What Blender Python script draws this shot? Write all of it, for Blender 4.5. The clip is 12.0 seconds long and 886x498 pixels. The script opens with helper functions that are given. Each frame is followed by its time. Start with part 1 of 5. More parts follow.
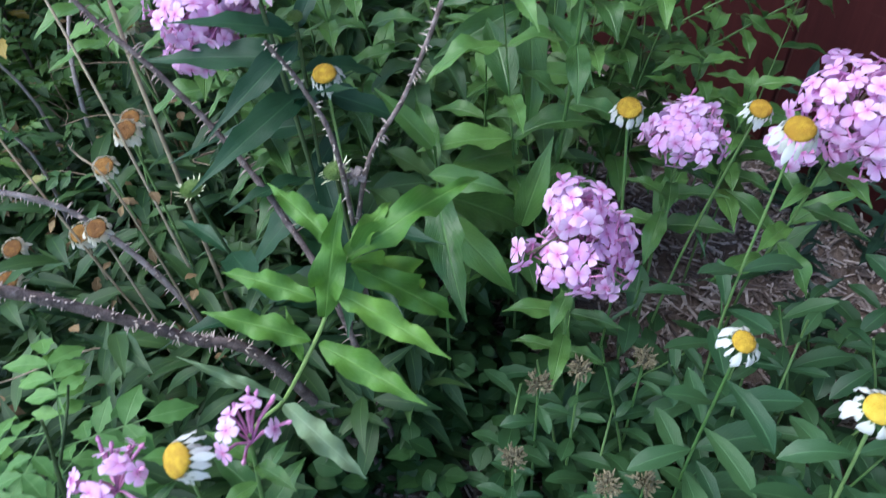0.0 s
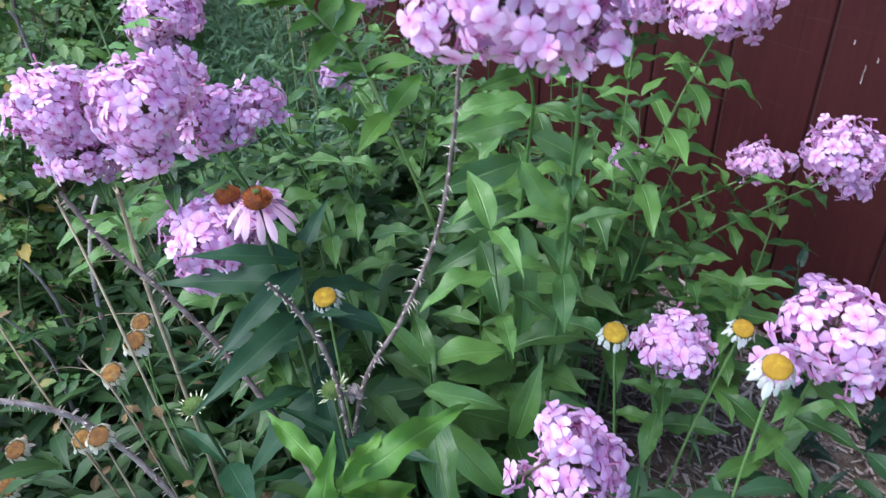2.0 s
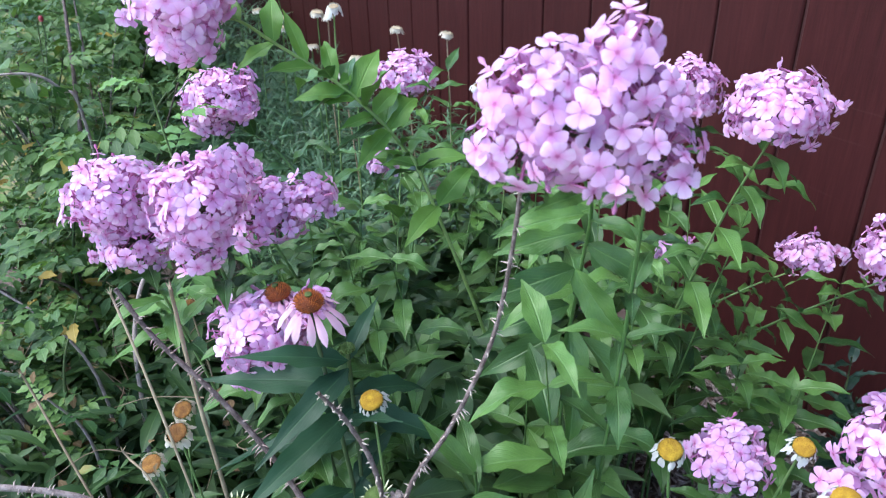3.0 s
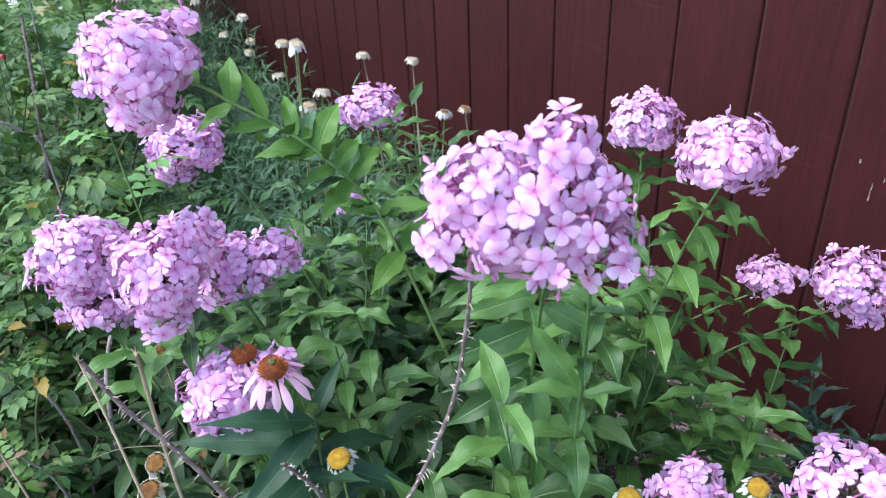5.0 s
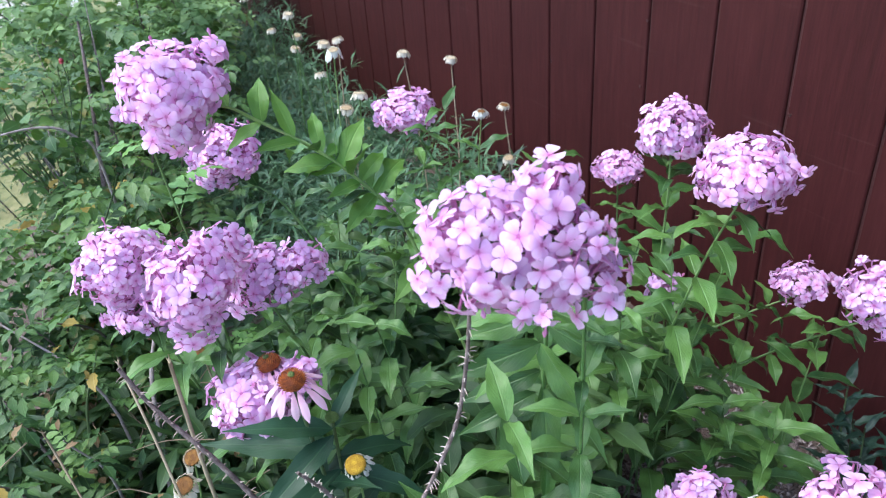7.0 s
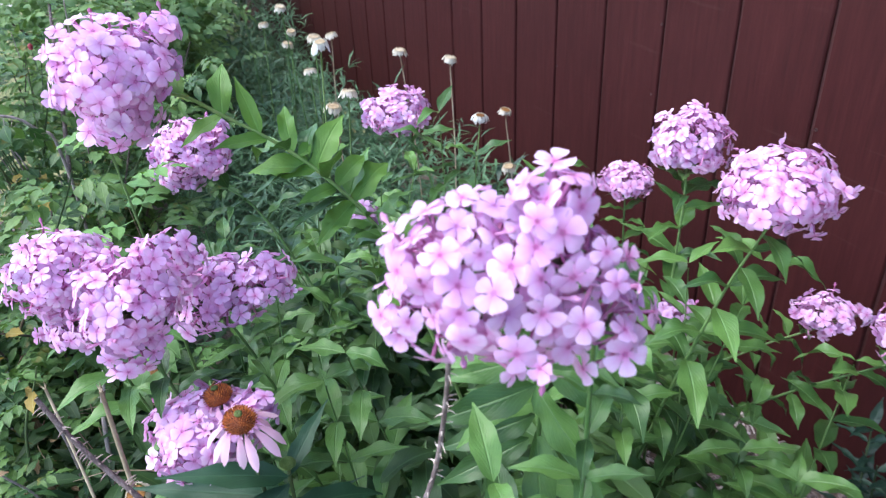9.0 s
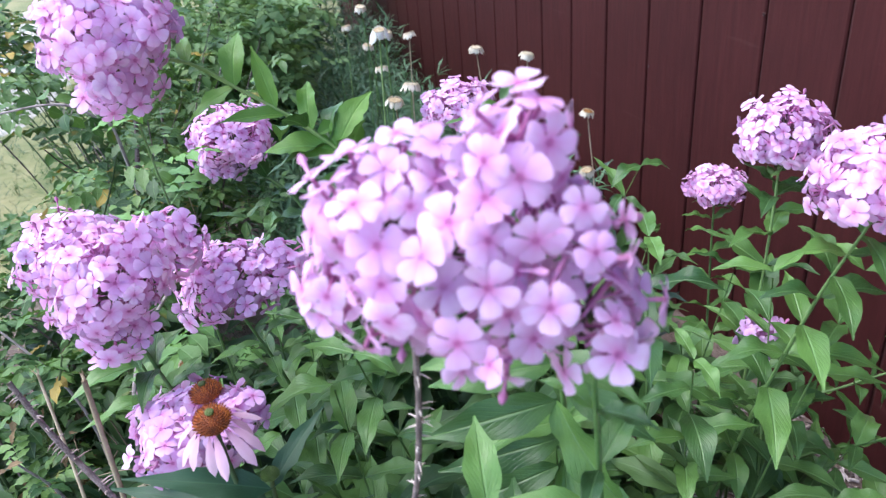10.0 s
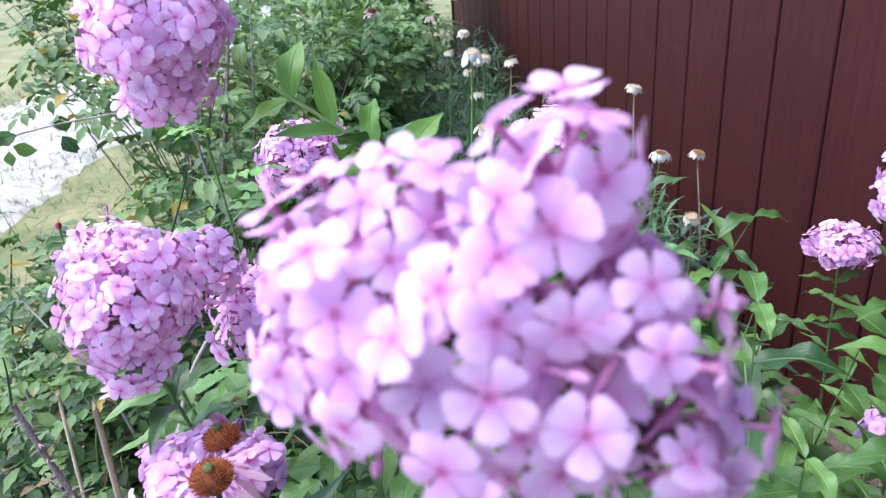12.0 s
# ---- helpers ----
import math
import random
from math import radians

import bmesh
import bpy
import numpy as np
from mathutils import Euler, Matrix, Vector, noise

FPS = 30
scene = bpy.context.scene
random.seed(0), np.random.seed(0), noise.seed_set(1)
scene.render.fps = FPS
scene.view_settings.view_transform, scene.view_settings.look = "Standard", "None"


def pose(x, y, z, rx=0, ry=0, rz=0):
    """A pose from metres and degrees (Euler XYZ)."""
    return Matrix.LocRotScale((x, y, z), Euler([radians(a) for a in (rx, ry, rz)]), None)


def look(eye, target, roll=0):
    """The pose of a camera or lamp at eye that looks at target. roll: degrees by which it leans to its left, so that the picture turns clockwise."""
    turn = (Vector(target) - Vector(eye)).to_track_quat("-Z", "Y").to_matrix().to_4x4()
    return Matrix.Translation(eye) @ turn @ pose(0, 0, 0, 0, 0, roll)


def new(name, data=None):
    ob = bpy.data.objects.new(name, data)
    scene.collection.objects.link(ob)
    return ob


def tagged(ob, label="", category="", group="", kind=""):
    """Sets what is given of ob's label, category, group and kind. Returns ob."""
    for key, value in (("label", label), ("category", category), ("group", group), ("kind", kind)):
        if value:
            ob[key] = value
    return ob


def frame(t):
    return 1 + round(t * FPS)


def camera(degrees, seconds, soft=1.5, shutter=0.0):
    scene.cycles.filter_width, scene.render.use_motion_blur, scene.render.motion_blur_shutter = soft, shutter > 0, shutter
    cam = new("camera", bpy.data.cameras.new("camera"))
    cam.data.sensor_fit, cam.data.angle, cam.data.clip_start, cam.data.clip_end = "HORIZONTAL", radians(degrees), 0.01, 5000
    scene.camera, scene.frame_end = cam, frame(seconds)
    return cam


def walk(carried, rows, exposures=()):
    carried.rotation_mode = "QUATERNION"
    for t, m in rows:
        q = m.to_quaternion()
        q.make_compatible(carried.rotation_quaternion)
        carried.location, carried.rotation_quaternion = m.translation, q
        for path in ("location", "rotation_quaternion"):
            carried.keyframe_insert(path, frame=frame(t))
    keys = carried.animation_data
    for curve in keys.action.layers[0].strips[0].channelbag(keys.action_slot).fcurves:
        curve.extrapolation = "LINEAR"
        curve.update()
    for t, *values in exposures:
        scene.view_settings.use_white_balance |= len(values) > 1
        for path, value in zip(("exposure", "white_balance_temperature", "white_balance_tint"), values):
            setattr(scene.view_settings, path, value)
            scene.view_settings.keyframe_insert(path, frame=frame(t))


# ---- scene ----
cam = camera(61.2, 12.0, soft=1.15, shutter=0.3)
cam.data.dof.use_dof, cam.data.dof.focus_distance, cam.data.dof.aperture_fstop = True, 0.95, 11.0
METRES, EYE, TILT, LEAN, TURN = 0.735, 1.15, 0.0, 0.0, 57.0
PATH = [
    (0, (0.059, 0.023, 1.124), (-1.161, 0.77, -0.274), -1.9),
    (0.5, (0.06, 0.044, 1.149), (-1.221, 0.872, -0.144), -2.3),
    (1, (0.055, 0.054, 1.174), (-1.27, 0.927, -0.043), -2.8),
    (1.5, (0.051, 0.054, 1.186), (-1.301, 0.947, 0.012), -3.0),
    (2, (0.043, 0.056, 1.209), (-1.381, 0.909, 0.093), -2.1),
    (2.5, (0.017, 0.049, 1.233), (-1.485, 0.865, 0.195), -2.1),
    (3, (0.003, 0.055, 1.248), (-1.527, 0.884, 0.261), -1.8),
    (3.5, (0.0, 0.067, 1.259), (-1.536, 0.916, 0.298), -1.4),
    (3.7, (0.0, 0.071, 1.267), (-1.535, 0.933, 0.319), -1.2),
    (5.5, (0.0, 0.092, 1.331), (-1.487, 0.946, 0.302), -3.5),
    (6, (0.004, 0.104, 1.346), (-1.489, 0.926, 0.3), -4.3),
    (6.5, (0.022, 0.116, 1.358), (-1.493, 0.907, 0.318), -5.0),
    (6.7, (0.034, 0.12, 1.365), (-1.508, 0.866, 0.332), -5.4),
    (8.3, (-0.029, 0.158, 1.346), (-1.554, 0.889, 0.278), -2.6),
    (8.5, (-0.026, 0.167, 1.334), (-1.516, 0.934, 0.242), -2.2),
    (9, (-0.067, 0.188, 1.31), (-1.623, 0.921, 0.288), -2.8),
    (9.5, (-0.1, 0.259, 1.253), (-1.722, 0.865, 0.253), -4.1),
    (10, (-0.106, 0.288, 1.228), (-1.793, 0.777, 0.271), -5.3),
    (10.5, (-0.112, 0.304, 1.22), (-1.859, 0.738, 0.348), -4.2),
    (11, (-0.123, 0.318, 1.209), (-1.899, 0.701, 0.373), -4.7),
    (11.5, (-0.152, 0.335, 1.2), (-1.934, 0.654, 0.351), -5.0),
    (12, (-0.188, 0.342, 1.19), (-1.975, 0.591, 0.325), -4.4),
]
walk(cam, [(t, look(eye, target, roll)) for t, eye, target, roll in PATH], [(0, 1.42, 5950, 5), (1.5, 1.52, 6050, 6), (3, 1.66, 6150, 7), (6, 1.7, 6250, 7), (9, 1.76, 6250, 10), (12, 1.88, 6250, 13)])

# ---- light ----
world = bpy.data.worlds.new("world")
scene.world = world
world.use_nodes = True
wn = world.node_tree.nodes
sky = wn.new("ShaderNodeTexSky")
sky.sky_type, sky.sun_disc = "NISHITA", False
sky.sun_elevation, sky.sun_rotation = radians(52), radians(200)
sky.air_density, sky.dust_density, sky.ozone_density = 1.0, 1.0, 1.5
wn["Background"].inputs["Strength"].default_value = 0.15
world.node_tree.links.new(sky.outputs["Color"], wn["Background"].inputs["Color"])
sun_data = bpy.data.lights.new("sun", "SUN")
sun_data.energy, sun_data.angle, sun_data.color = 1.5, radians(55), (1.0, 0.96, 0.93)
sun = new("sun", sun_data)
sun.matrix_world = look((-0.9, -2.2, 4.0), (0, 0, 0))


# ---- materials ----
def nodes_of(name):
    m = bpy.data.materials.new(name)
    m.use_nodes = True
    nt = m.node_tree
    return m, nt, nt.nodes["Principled BSDF"]


def node(nt, kind, **values):
    n = nt.nodes.new(kind)
    for key, value in values.items():
        n.inputs[key].default_value = value
    return n


def ramp(nt, fac, stops):
    n = nt.nodes.new("ShaderNodeValToRGB")
    el = n.color_ramp.elements
    while len(el) < len(stops):
        el.new(0.5)
    for e, (p, c) in zip(el, stops):
        e.position, e.color = p, (*c, 1)
    nt.links.new(fac, n.inputs["Fac"])
    return n


def mixed(nt, fac, a, b, kind="MIX"):
    n = nt.nodes.new("ShaderNodeMix")
    n.data_type, n.blend_type = "RGBA", kind
    for socket, value in ((n.inputs["Factor"], fac), (n.inputs["A"], a), (n.inputs["B"], b)):
        if isinstance(value, bpy.types.NodeSocket):
            nt.links.new(value, socket)
        elif isinstance(value, tuple):
            socket.default_value = (*value, 1)
        else:
            socket.default_value = value
    return n.outputs["Result"]


def sums(nt, op, a, b=0.0):
    n = nt.nodes.new("ShaderNodeMath")
    n.operation = op
    for socket, value in ((n.inputs[0], a), (n.inputs[1], b)):
        if isinstance(value, bpy.types.NodeSocket):
            nt.links.new(value, socket)
        else:
            socket.default_value = value
    return n.outputs[0]


def chance(nt, joined):
    if joined:
        return nt.nodes.new("ShaderNodeNewGeometry").outputs["Random Per Island"]
    return nt.nodes.new("ShaderNodeObjectInfo").outputs["Random"]


def leafy(name, dark, light, rib, rough=0.5, through_light=0.25, joined=False, blotch=0.35, bump=0.25, old=None):
    """Leaf: two greens, pale midrib and side veins by the leaf's own coordinates, light passing through."""
    m, nt, bsdf = nodes_of(name)
    lk = nt.links
    uv = nt.nodes.new("ShaderNodeUVMap")
    sep = nt.nodes.new("ShaderNodeSeparateXYZ")
    lk.new(uv.outputs["UV"], sep.inputs[0])
    u, v = sep.outputs[0], sep.outputs[1]
    off = sums(nt, "ABSOLUTE", sums(nt, "SUBTRACT", v, 0.5))
    pos = nt.nodes.new("ShaderNodeTexCoord")
    geo = nt.nodes.new("ShaderNodeNewGeometry")
    coarse = node(nt, "ShaderNodeTexNoise", Scale=22.0, Detail=3.0)
    lk.new(geo.outputs["Position"], coarse.inputs["Vector"])
    fine = node(nt, "ShaderNodeTexNoise", Scale=260.0, Detail=2.0)
    lk.new(geo.outputs["Position"], fine.inputs["Vector"])
    tone = sums(nt, "ADD", sums(nt, "MULTIPLY", chance(nt, joined), 0.75), sums(nt, "MULTIPLY", coarse.outputs["Fac"], blotch))
    col = ramp(nt, tone, [(0.1, dark), (0.95, light)]).outputs["Color"]
    col = mixed(nt, sums(nt, "MULTIPLY", fine.outputs["Fac"], 0.25), col, tuple(c * 0.6 for c in dark))
    if old:
        worn = ramp(nt, coarse.outputs["Fac"], [(0.62, (0, 0, 0)), (0.72, (1, 1, 1))]).outputs["Color"]
        col = mixed(nt, sums(nt, "MULTIPLY", worn, 0.6), col, old)
    slant = sums(nt, "SUBTRACT", sums(nt, "MULTIPLY", u, 11.0), sums(nt, "MULTIPLY", off, 9.0))
    vein = sums(nt, "ABSOLUTE", sums(nt, "SUBTRACT", sums(nt, "FRACT", slant), 0.5))
    vein = ramp(nt, vein, [(0.0, (1, 1, 1)), (0.13, (0, 0, 0))]).outputs["Color"]
    mid = ramp(nt, off, [(0.0, (1, 1, 1)), (0.05, (0, 0, 0))]).outputs["Color"]
    lines = sums(nt, "MAXIMUM", sums(nt, "MULTIPLY", vein, 0.2), mid)
    col = mixed(nt, sums(nt, "MULTIPLY", lines, 0.5), col, rib)
    lk.new(col, bsdf.inputs["Base Color"])
    bsdf.inputs["Roughness"].default_value = rough
    bsdf.inputs["Specular IOR Level"].default_value = 0.4
    bp = node(nt, "ShaderNodeBump", Strength=bump, Distance=0.002)
    lk.new(sums(nt, "ADD", sums(nt, "MULTIPLY", lines, -1.0), sums(nt, "MULTIPLY", fine.outputs["Fac"], 0.3)), bp.inputs["Height"])
    lk.new(bp.outputs["Normal"], bsdf.inputs["Normal"])
    glow = nt.nodes.new("ShaderNodeBsdfTranslucent")
    lk.new(mixed(nt, 1.0, col, (1.0, 1.0, 0.6), "MULTIPLY"), glow.inputs["Color"])
    ms = node(nt, "ShaderNodeMixShader", Fac=through_light)
    lk.new(bsdf.outputs[0], ms.inputs[1])
    lk.new(glow.outputs[0], ms.inputs[2])
    lk.new(ms.outputs[0], nt.nodes["Material Output"].inputs["Surface"])
    return m


def petals(name, inner, mid, outer, pale, through_light=0.3, joined=False):
    """Petal: eye colour at u=0 to the rim at u=1, each flower a little different."""
    m, nt, bsdf = nodes_of(name)
    lk = nt.links
    uv = nt.nodes.new("ShaderNodeUVMap")
    sep = nt.nodes.new("ShaderNodeSeparateXYZ")
    lk.new(uv.outputs["UV"], sep.inputs[0])
    rnd = chance(nt, joined)
    geo = nt.nodes.new("ShaderNodeNewGeometry")
    ns = node(nt, "ShaderNodeTexNoise", Scale=60.0, Detail=3.0)
    lk.new(geo.outputs["Position"], ns.inputs["Vector"])
    streak = node(nt, "ShaderNodeTexNoise", Scale=420.0, Detail=1.0)
    lk.new(geo.outputs["Position"], streak.inputs["Vector"])
    base = ramp(nt, sep.outputs[0], [(0.07, inner), (0.18, mid), (0.52, outer)]).outputs["Color"]
    soft = ramp(nt, sums(nt, "ADD", sums(nt, "MULTIPLY", rnd, 0.7), sums(nt, "MULTIPLY", ns.outputs["Fac"], 0.5)), [(0.2, (0, 0, 0)), (1.0, (1, 1, 1))]).outputs["Color"]
    rim = ramp(nt, sep.outputs[0], [(0.25, (0, 0, 0)), (0.72, (1, 1, 1))]).outputs["Color"]
    col = mixed(nt, sums(nt, "MULTIPLY", sums(nt, "MULTIPLY", soft, rim), 0.85), base, pale)
    vein = sums(nt, "ABSOLUTE", sums(nt, "SUBTRACT", sep.outputs[1], 0.5))
    vein = ramp(nt, sums(nt, "ADD", vein, sums(nt, "MULTIPLY", sep.outputs[0], 0.25)), [(0.12, (1, 1, 1)), (0.36, (0, 0, 0))]).outputs["Color"]
    col = mixed(nt, sums(nt, "MULTIPLY", vein, 0.28), col, mid)
    col = mixed(nt, sums(nt, "MULTIPLY", streak.outputs["Fac"], 0.14), col, mid)
    lk.new(col, bsdf.inputs["Base Color"])
    bsdf.inputs["Roughness"].default_value = 0.6
    bsdf.inputs["Specular IOR Level"].default_value = 0.25
    glow = nt.nodes.new("ShaderNodeBsdfTranslucent")
    lk.new(col, glow.inputs["Color"])
    ms = node(nt, "ShaderNodeMixShader", Fac=through_light)
    lk.new(bsdf.outputs[0], ms.inputs[1])
    lk.new(glow.outputs[0], ms.inputs[2])
    lk.new(ms.outputs[0], nt.nodes["Material Output"].inputs["Surface"])
    return m


def rough_stuff(name, stops, scale, rough=0.8, bump=0.4, stretch=(1, 1, 1), joined=False, spread=0.4, dist=0.002):
    """Bark, discs, stems, soil: noise at two scales through a colour ramp."""
    m, nt, bsdf = nodes_of(name)
    lk = nt.links
    geo = nt.nodes.new("ShaderNodeNewGeometry")
    mp = nt.nodes.new("ShaderNodeMapping")
    mp.inputs["Scale"].default_value = stretch
    lk.new(geo.outputs["Position"], mp.inputs["Vector"])
    a = node(nt, "ShaderNodeTexNoise", Scale=scale, Detail=5.0)
    b = node(nt, "ShaderNodeTexNoise", Scale=scale * 7, Detail=3.0)
    for n in (a, b):
        lk.new(mp.outputs[0], n.inputs["Vector"])
    t = sums(nt, "ADD", sums(nt, "MULTIPLY", a.outputs["Fac"], 0.65), sums(nt, "MULTIPLY", b.outputs["Fac"], 0.35))
    t = sums(nt, "ADD", t, sums(nt, "MULTIPLY", sums(nt, "SUBTRACT", chance(nt, joined), 0.5), spread))
    lk.new(ramp(nt, t, stops).outputs["Color"], bsdf.inputs["Base Color"])
    bsdf.inputs["Roughness"].default_value = rough
    bp = node(nt, "ShaderNodeBump", Strength=bump, Distance=dist)
    lk.new(b.outputs["Fac"], bp.inputs["Height"])
    lk.new(bp.outputs["Normal"], bsdf.inputs["Normal"])
    return m


def siding():
    """Barn-red stain on rough-sawn plywood: grain along the height, faded and scuffed patches."""
    m, nt, bsdf = nodes_of("barn_red_wood")
    lk = nt.links
    geo = nt.nodes.new("ShaderNodeNewGeometry")
    mp = nt.nodes.new("ShaderNodeMapping")
    mp.inputs["Scale"].default_value = (14, 14, 1.1)
    lk.new(geo.outputs["Position"], mp.inputs["Vector"])
    grain = node(nt, "ShaderNodeTexNoise", Scale=7.0, Detail=8.0, Roughness=0.65)
    lk.new(mp.outputs[0], grain.inputs["Vector"])
    mp2 = nt.nodes.new("ShaderNodeMapping")
    mp2.inputs["Scale"].default_value = (1, 1, 16)
    lk.new(geo.outputs["Position"], mp2.inputs["Vector"])
    saw = node(nt, "ShaderNodeTexNoise", Scale=5.0, Detail=4.0)
    lk.new(mp2.outputs[0], saw.inputs["Vector"])
    fade = node(nt, "ShaderNodeTexNoise", Scale=1.6, Detail=4.0)
    lk.new(geo.outputs["Position"], fade.inputs["Vector"])
    col = ramp(nt, grain.outputs["Fac"], [(0.25, (0.025, 0.0055, 0.0056)), (0.55, (0.042, 0.0088, 0.0089)), (0.85, (0.064, 0.0158, 0.0152))]).outputs["Color"]
    col = mixed(nt, sums(nt, "MULTIPLY", ramp(nt, fade.outputs["Fac"], [(0.42, (0, 0, 0)), (0.75, (1, 1, 1))]).outputs["Color"], 0.35), col, (0.078, 0.0215, 0.0205))
    scuff = ramp(nt, saw.outputs["Fac"], [(0.66, (0, 0, 0)), (0.74, (1, 1, 1))]).outputs["Color"]
    col = mixed(nt, sums(nt, "MULTIPLY", scuff, 0.05), col, (0.22, 0.13, 0.12))
    lk.new(mixed(nt, sums(nt, "MULTIPLY", chance(nt, False), 0.25), col, (0.036, 0.01, 0.01)), bsdf.inputs["Base Color"])
    bsdf.inputs["Roughness"].default_value = 0.68
    bsdf.inputs["Specular IOR Level"].default_value = 0.13
    bp = node(nt, "ShaderNodeBump", Strength=0.5, Distance=0.0015)
    lk.new(sums(nt, "ADD", grain.outputs["Fac"], sums(nt, "MULTIPLY", saw.outputs["Fac"], 0.6)), bp.inputs["Height"])
    lk.new(bp.outputs["Normal"], bsdf.inputs["Normal"])
    return m


M_WALL = siding()
M_CORE = rough_stuff("wall_core", [(0.3, (0.034, 0.0075, 0.007)), (0.7, (0.052, 0.012, 0.011))], 20)
PHLOX_G = ((0.012, 0.05, 0.016), (0.122, 0.25, 0.058), (0.19, 0.33, 0.125), 0.34, 0.14, False, 0.6, 0.5)
M_PHLOX = leafy("phlox_leaf", *PHLOX_G)
# darker copy of the phlox leaf: shade low in the clump is in its colour
M_PHLOX_S = leafy("phlox_leaf_joined_shaded", (0.028, 0.075, 0.028), (0.11, 0.2, 0.06), (0.14, 0.26, 0.1), joined=True)
M_BRIGHT = leafy("phlox_leaf_young", (0.075, 0.19, 0.03), (0.17, 0.33, 0.06), (0.23, 0.42, 0.11), bump=0.4)
M_PALE = leafy("pale_leaf_underside", (0.16, 0.25, 0.13), (0.27, 0.37, 0.22), (0.33, 0.42, 0.28), rough=0.6)
M_CONELEAF = leafy("coneflower_leaf", (0.009, 0.04, 0.018), (0.024, 0.078, 0.032), (0.055, 0.13, 0.055), rough=0.5, through_light=0.12)
M_DAISYLEAF = leafy("daisy_leaf", (0.02, 0.062, 0.026), (0.06, 0.135, 0.048), (0.1, 0.22, 0.09), rough=0.42, through_light=0.15)
M_DAISYLEAF_S = leafy("daisy_leaf_joined", (0.036, 0.098, 0.05), (0.108, 0.215, 0.1), (0.1, 0.2, 0.1), rough=0.45, through_light=0.15, joined=True)
M_ROSELEAF = leafy("rose_leaf", (0.018, 0.066, 0.022), (0.15, 0.275, 0.062), (0.17, 0.3, 0.1), rough=0.45, old=(0.3, 0.2, 0.04))
M_ROSEYOUNG = leafy("young_rose_leaf", (0.075, 0.19, 0.045), (0.17, 0.34, 0.085), (0.2, 0.36, 0.13), rough=0.5)
M_ROSELEAF_S = leafy("rose_leaf_joined", (0.026, 0.08, 0.026), (0.125, 0.24, 0.06), (0.17, 0.3, 0.1), rough=0.5, joined=True, old=(0.3, 0.2, 0.04))
M_GRASS_S = leafy("grass_blade", (0.018, 0.055, 0.022), (0.07, 0.14, 0.042), (0.13, 0.23, 0.07), rough=0.5, joined=True, bump=0.1)
M_LOW_S = leafy("ground_cover_leaf", (0.018, 0.06, 0.018), (0.06, 0.145, 0.042), (0.07, 0.15, 0.05), rough=0.5, joined=True)
M_YELLOWLEAF = leafy("yellowed_leaf", (0.28, 0.2, 0.04), (0.45, 0.33, 0.07), (0.5, 0.42, 0.15), rough=0.6)
M_FAR_S = leafy("far_shrub_leaf", (0.08, 0.18, 0.06), (0.22, 0.36, 0.12), (0.18, 0.3, 0.12), rough=0.55, joined=True)
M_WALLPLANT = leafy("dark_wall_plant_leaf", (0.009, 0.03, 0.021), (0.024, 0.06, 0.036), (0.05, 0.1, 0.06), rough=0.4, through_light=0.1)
M_FLORET = petals("phlox_petal", (0.48, 0.06, 0.27), (0.76, 0.34, 0.65), (0.825, 0.48, 0.815), (0.94, 0.75, 0.94), through_light=0.34)
M_FADED = petals("faded_phlox_petal", (0.36, 0.1, 0.3), (0.54, 0.28, 0.54), (0.62, 0.38, 0.64), (0.72, 0.54, 0.74))
M_CONEPETAL = petals("coneflower_petal", (0.52, 0.26, 0.38), (0.72, 0.4, 0.54), (0.82, 0.53, 0.68), (0.9, 0.68, 0.8))
M_WHITE = petals("daisy_petal", (0.6, 0.6, 0.45), (0.74, 0.73, 0.68), (0.8, 0.8, 0.78), (0.82, 0.82, 0.82))
M_WITHER = petals("withered_petal", (0.46, 0.35, 0.2), (0.64, 0.56, 0.43), (0.74, 0.68, 0.57), (0.8, 0.75, 0.67))
M_BUDPETAL = petals("bud_petal", (0.3, 0.42, 0.12), (0.55, 0.6, 0.3), (0.68, 0.7, 0.45), (0.72, 0.74, 0.55))
M_TUBE = rough_stuff("phlox_tube", [(0.3, (0.42, 0.12, 0.28)), (0.7, (0.66, 0.32, 0.55))], 90, 0.6)
M_BRANCHLET = rough_stuff("flower_branchlet", [(0.3, (0.07, 0.09, 0.04)), (0.75, (0.2, 0.17, 0.1))], 80, 0.7)
M_STEM = rough_stuff("green_stem", [(0.3, (0.065, 0.15, 0.038)), (0.75, (0.17, 0.27, 0.09))], 40, 0.55, 0.2)
M_YOUNGSTEM = rough_stuff("young_stem", [(0.3, (0.16, 0.27, 0.07)), (0.75, (0.3, 0.42, 0.15))], 40, 0.5, 0.2)
M_STEMDARK = rough_stuff("dark_stem", [(0.3, (0.035, 0.07, 0.025)), (0.75, (0.09, 0.13, 0.05))], 40, 0.6, 0.2)
M_CANE = rough_stuff("thorny_bark", [(0.3, (0.06, 0.042, 0.04)), (0.5, (0.17, 0.125, 0.12)), (0.68, (0.36, 0.3, 0.29))], 90, 0.8, 0.9)
M_THORN = rough_stuff("thorn", [(0.3, (0.34, 0.24, 0.22)), (0.7, (0.62, 0.52, 0.46))], 80, 0.6)
M_STRAW = rough_stuff("dry_stalk", [(0.3, (0.25, 0.19, 0.12)), (0.75, (0.48, 0.39, 0.27))], 60, 0.8, 0.4)
M_DISC = rough_stuff("yellow_disc", [(0.3, (0.42, 0.22, 0.012)), (0.55, (0.66, 0.42, 0.03)), (0.8, (0.74, 0.56, 0.07))], 160, 0.75, 1.0)
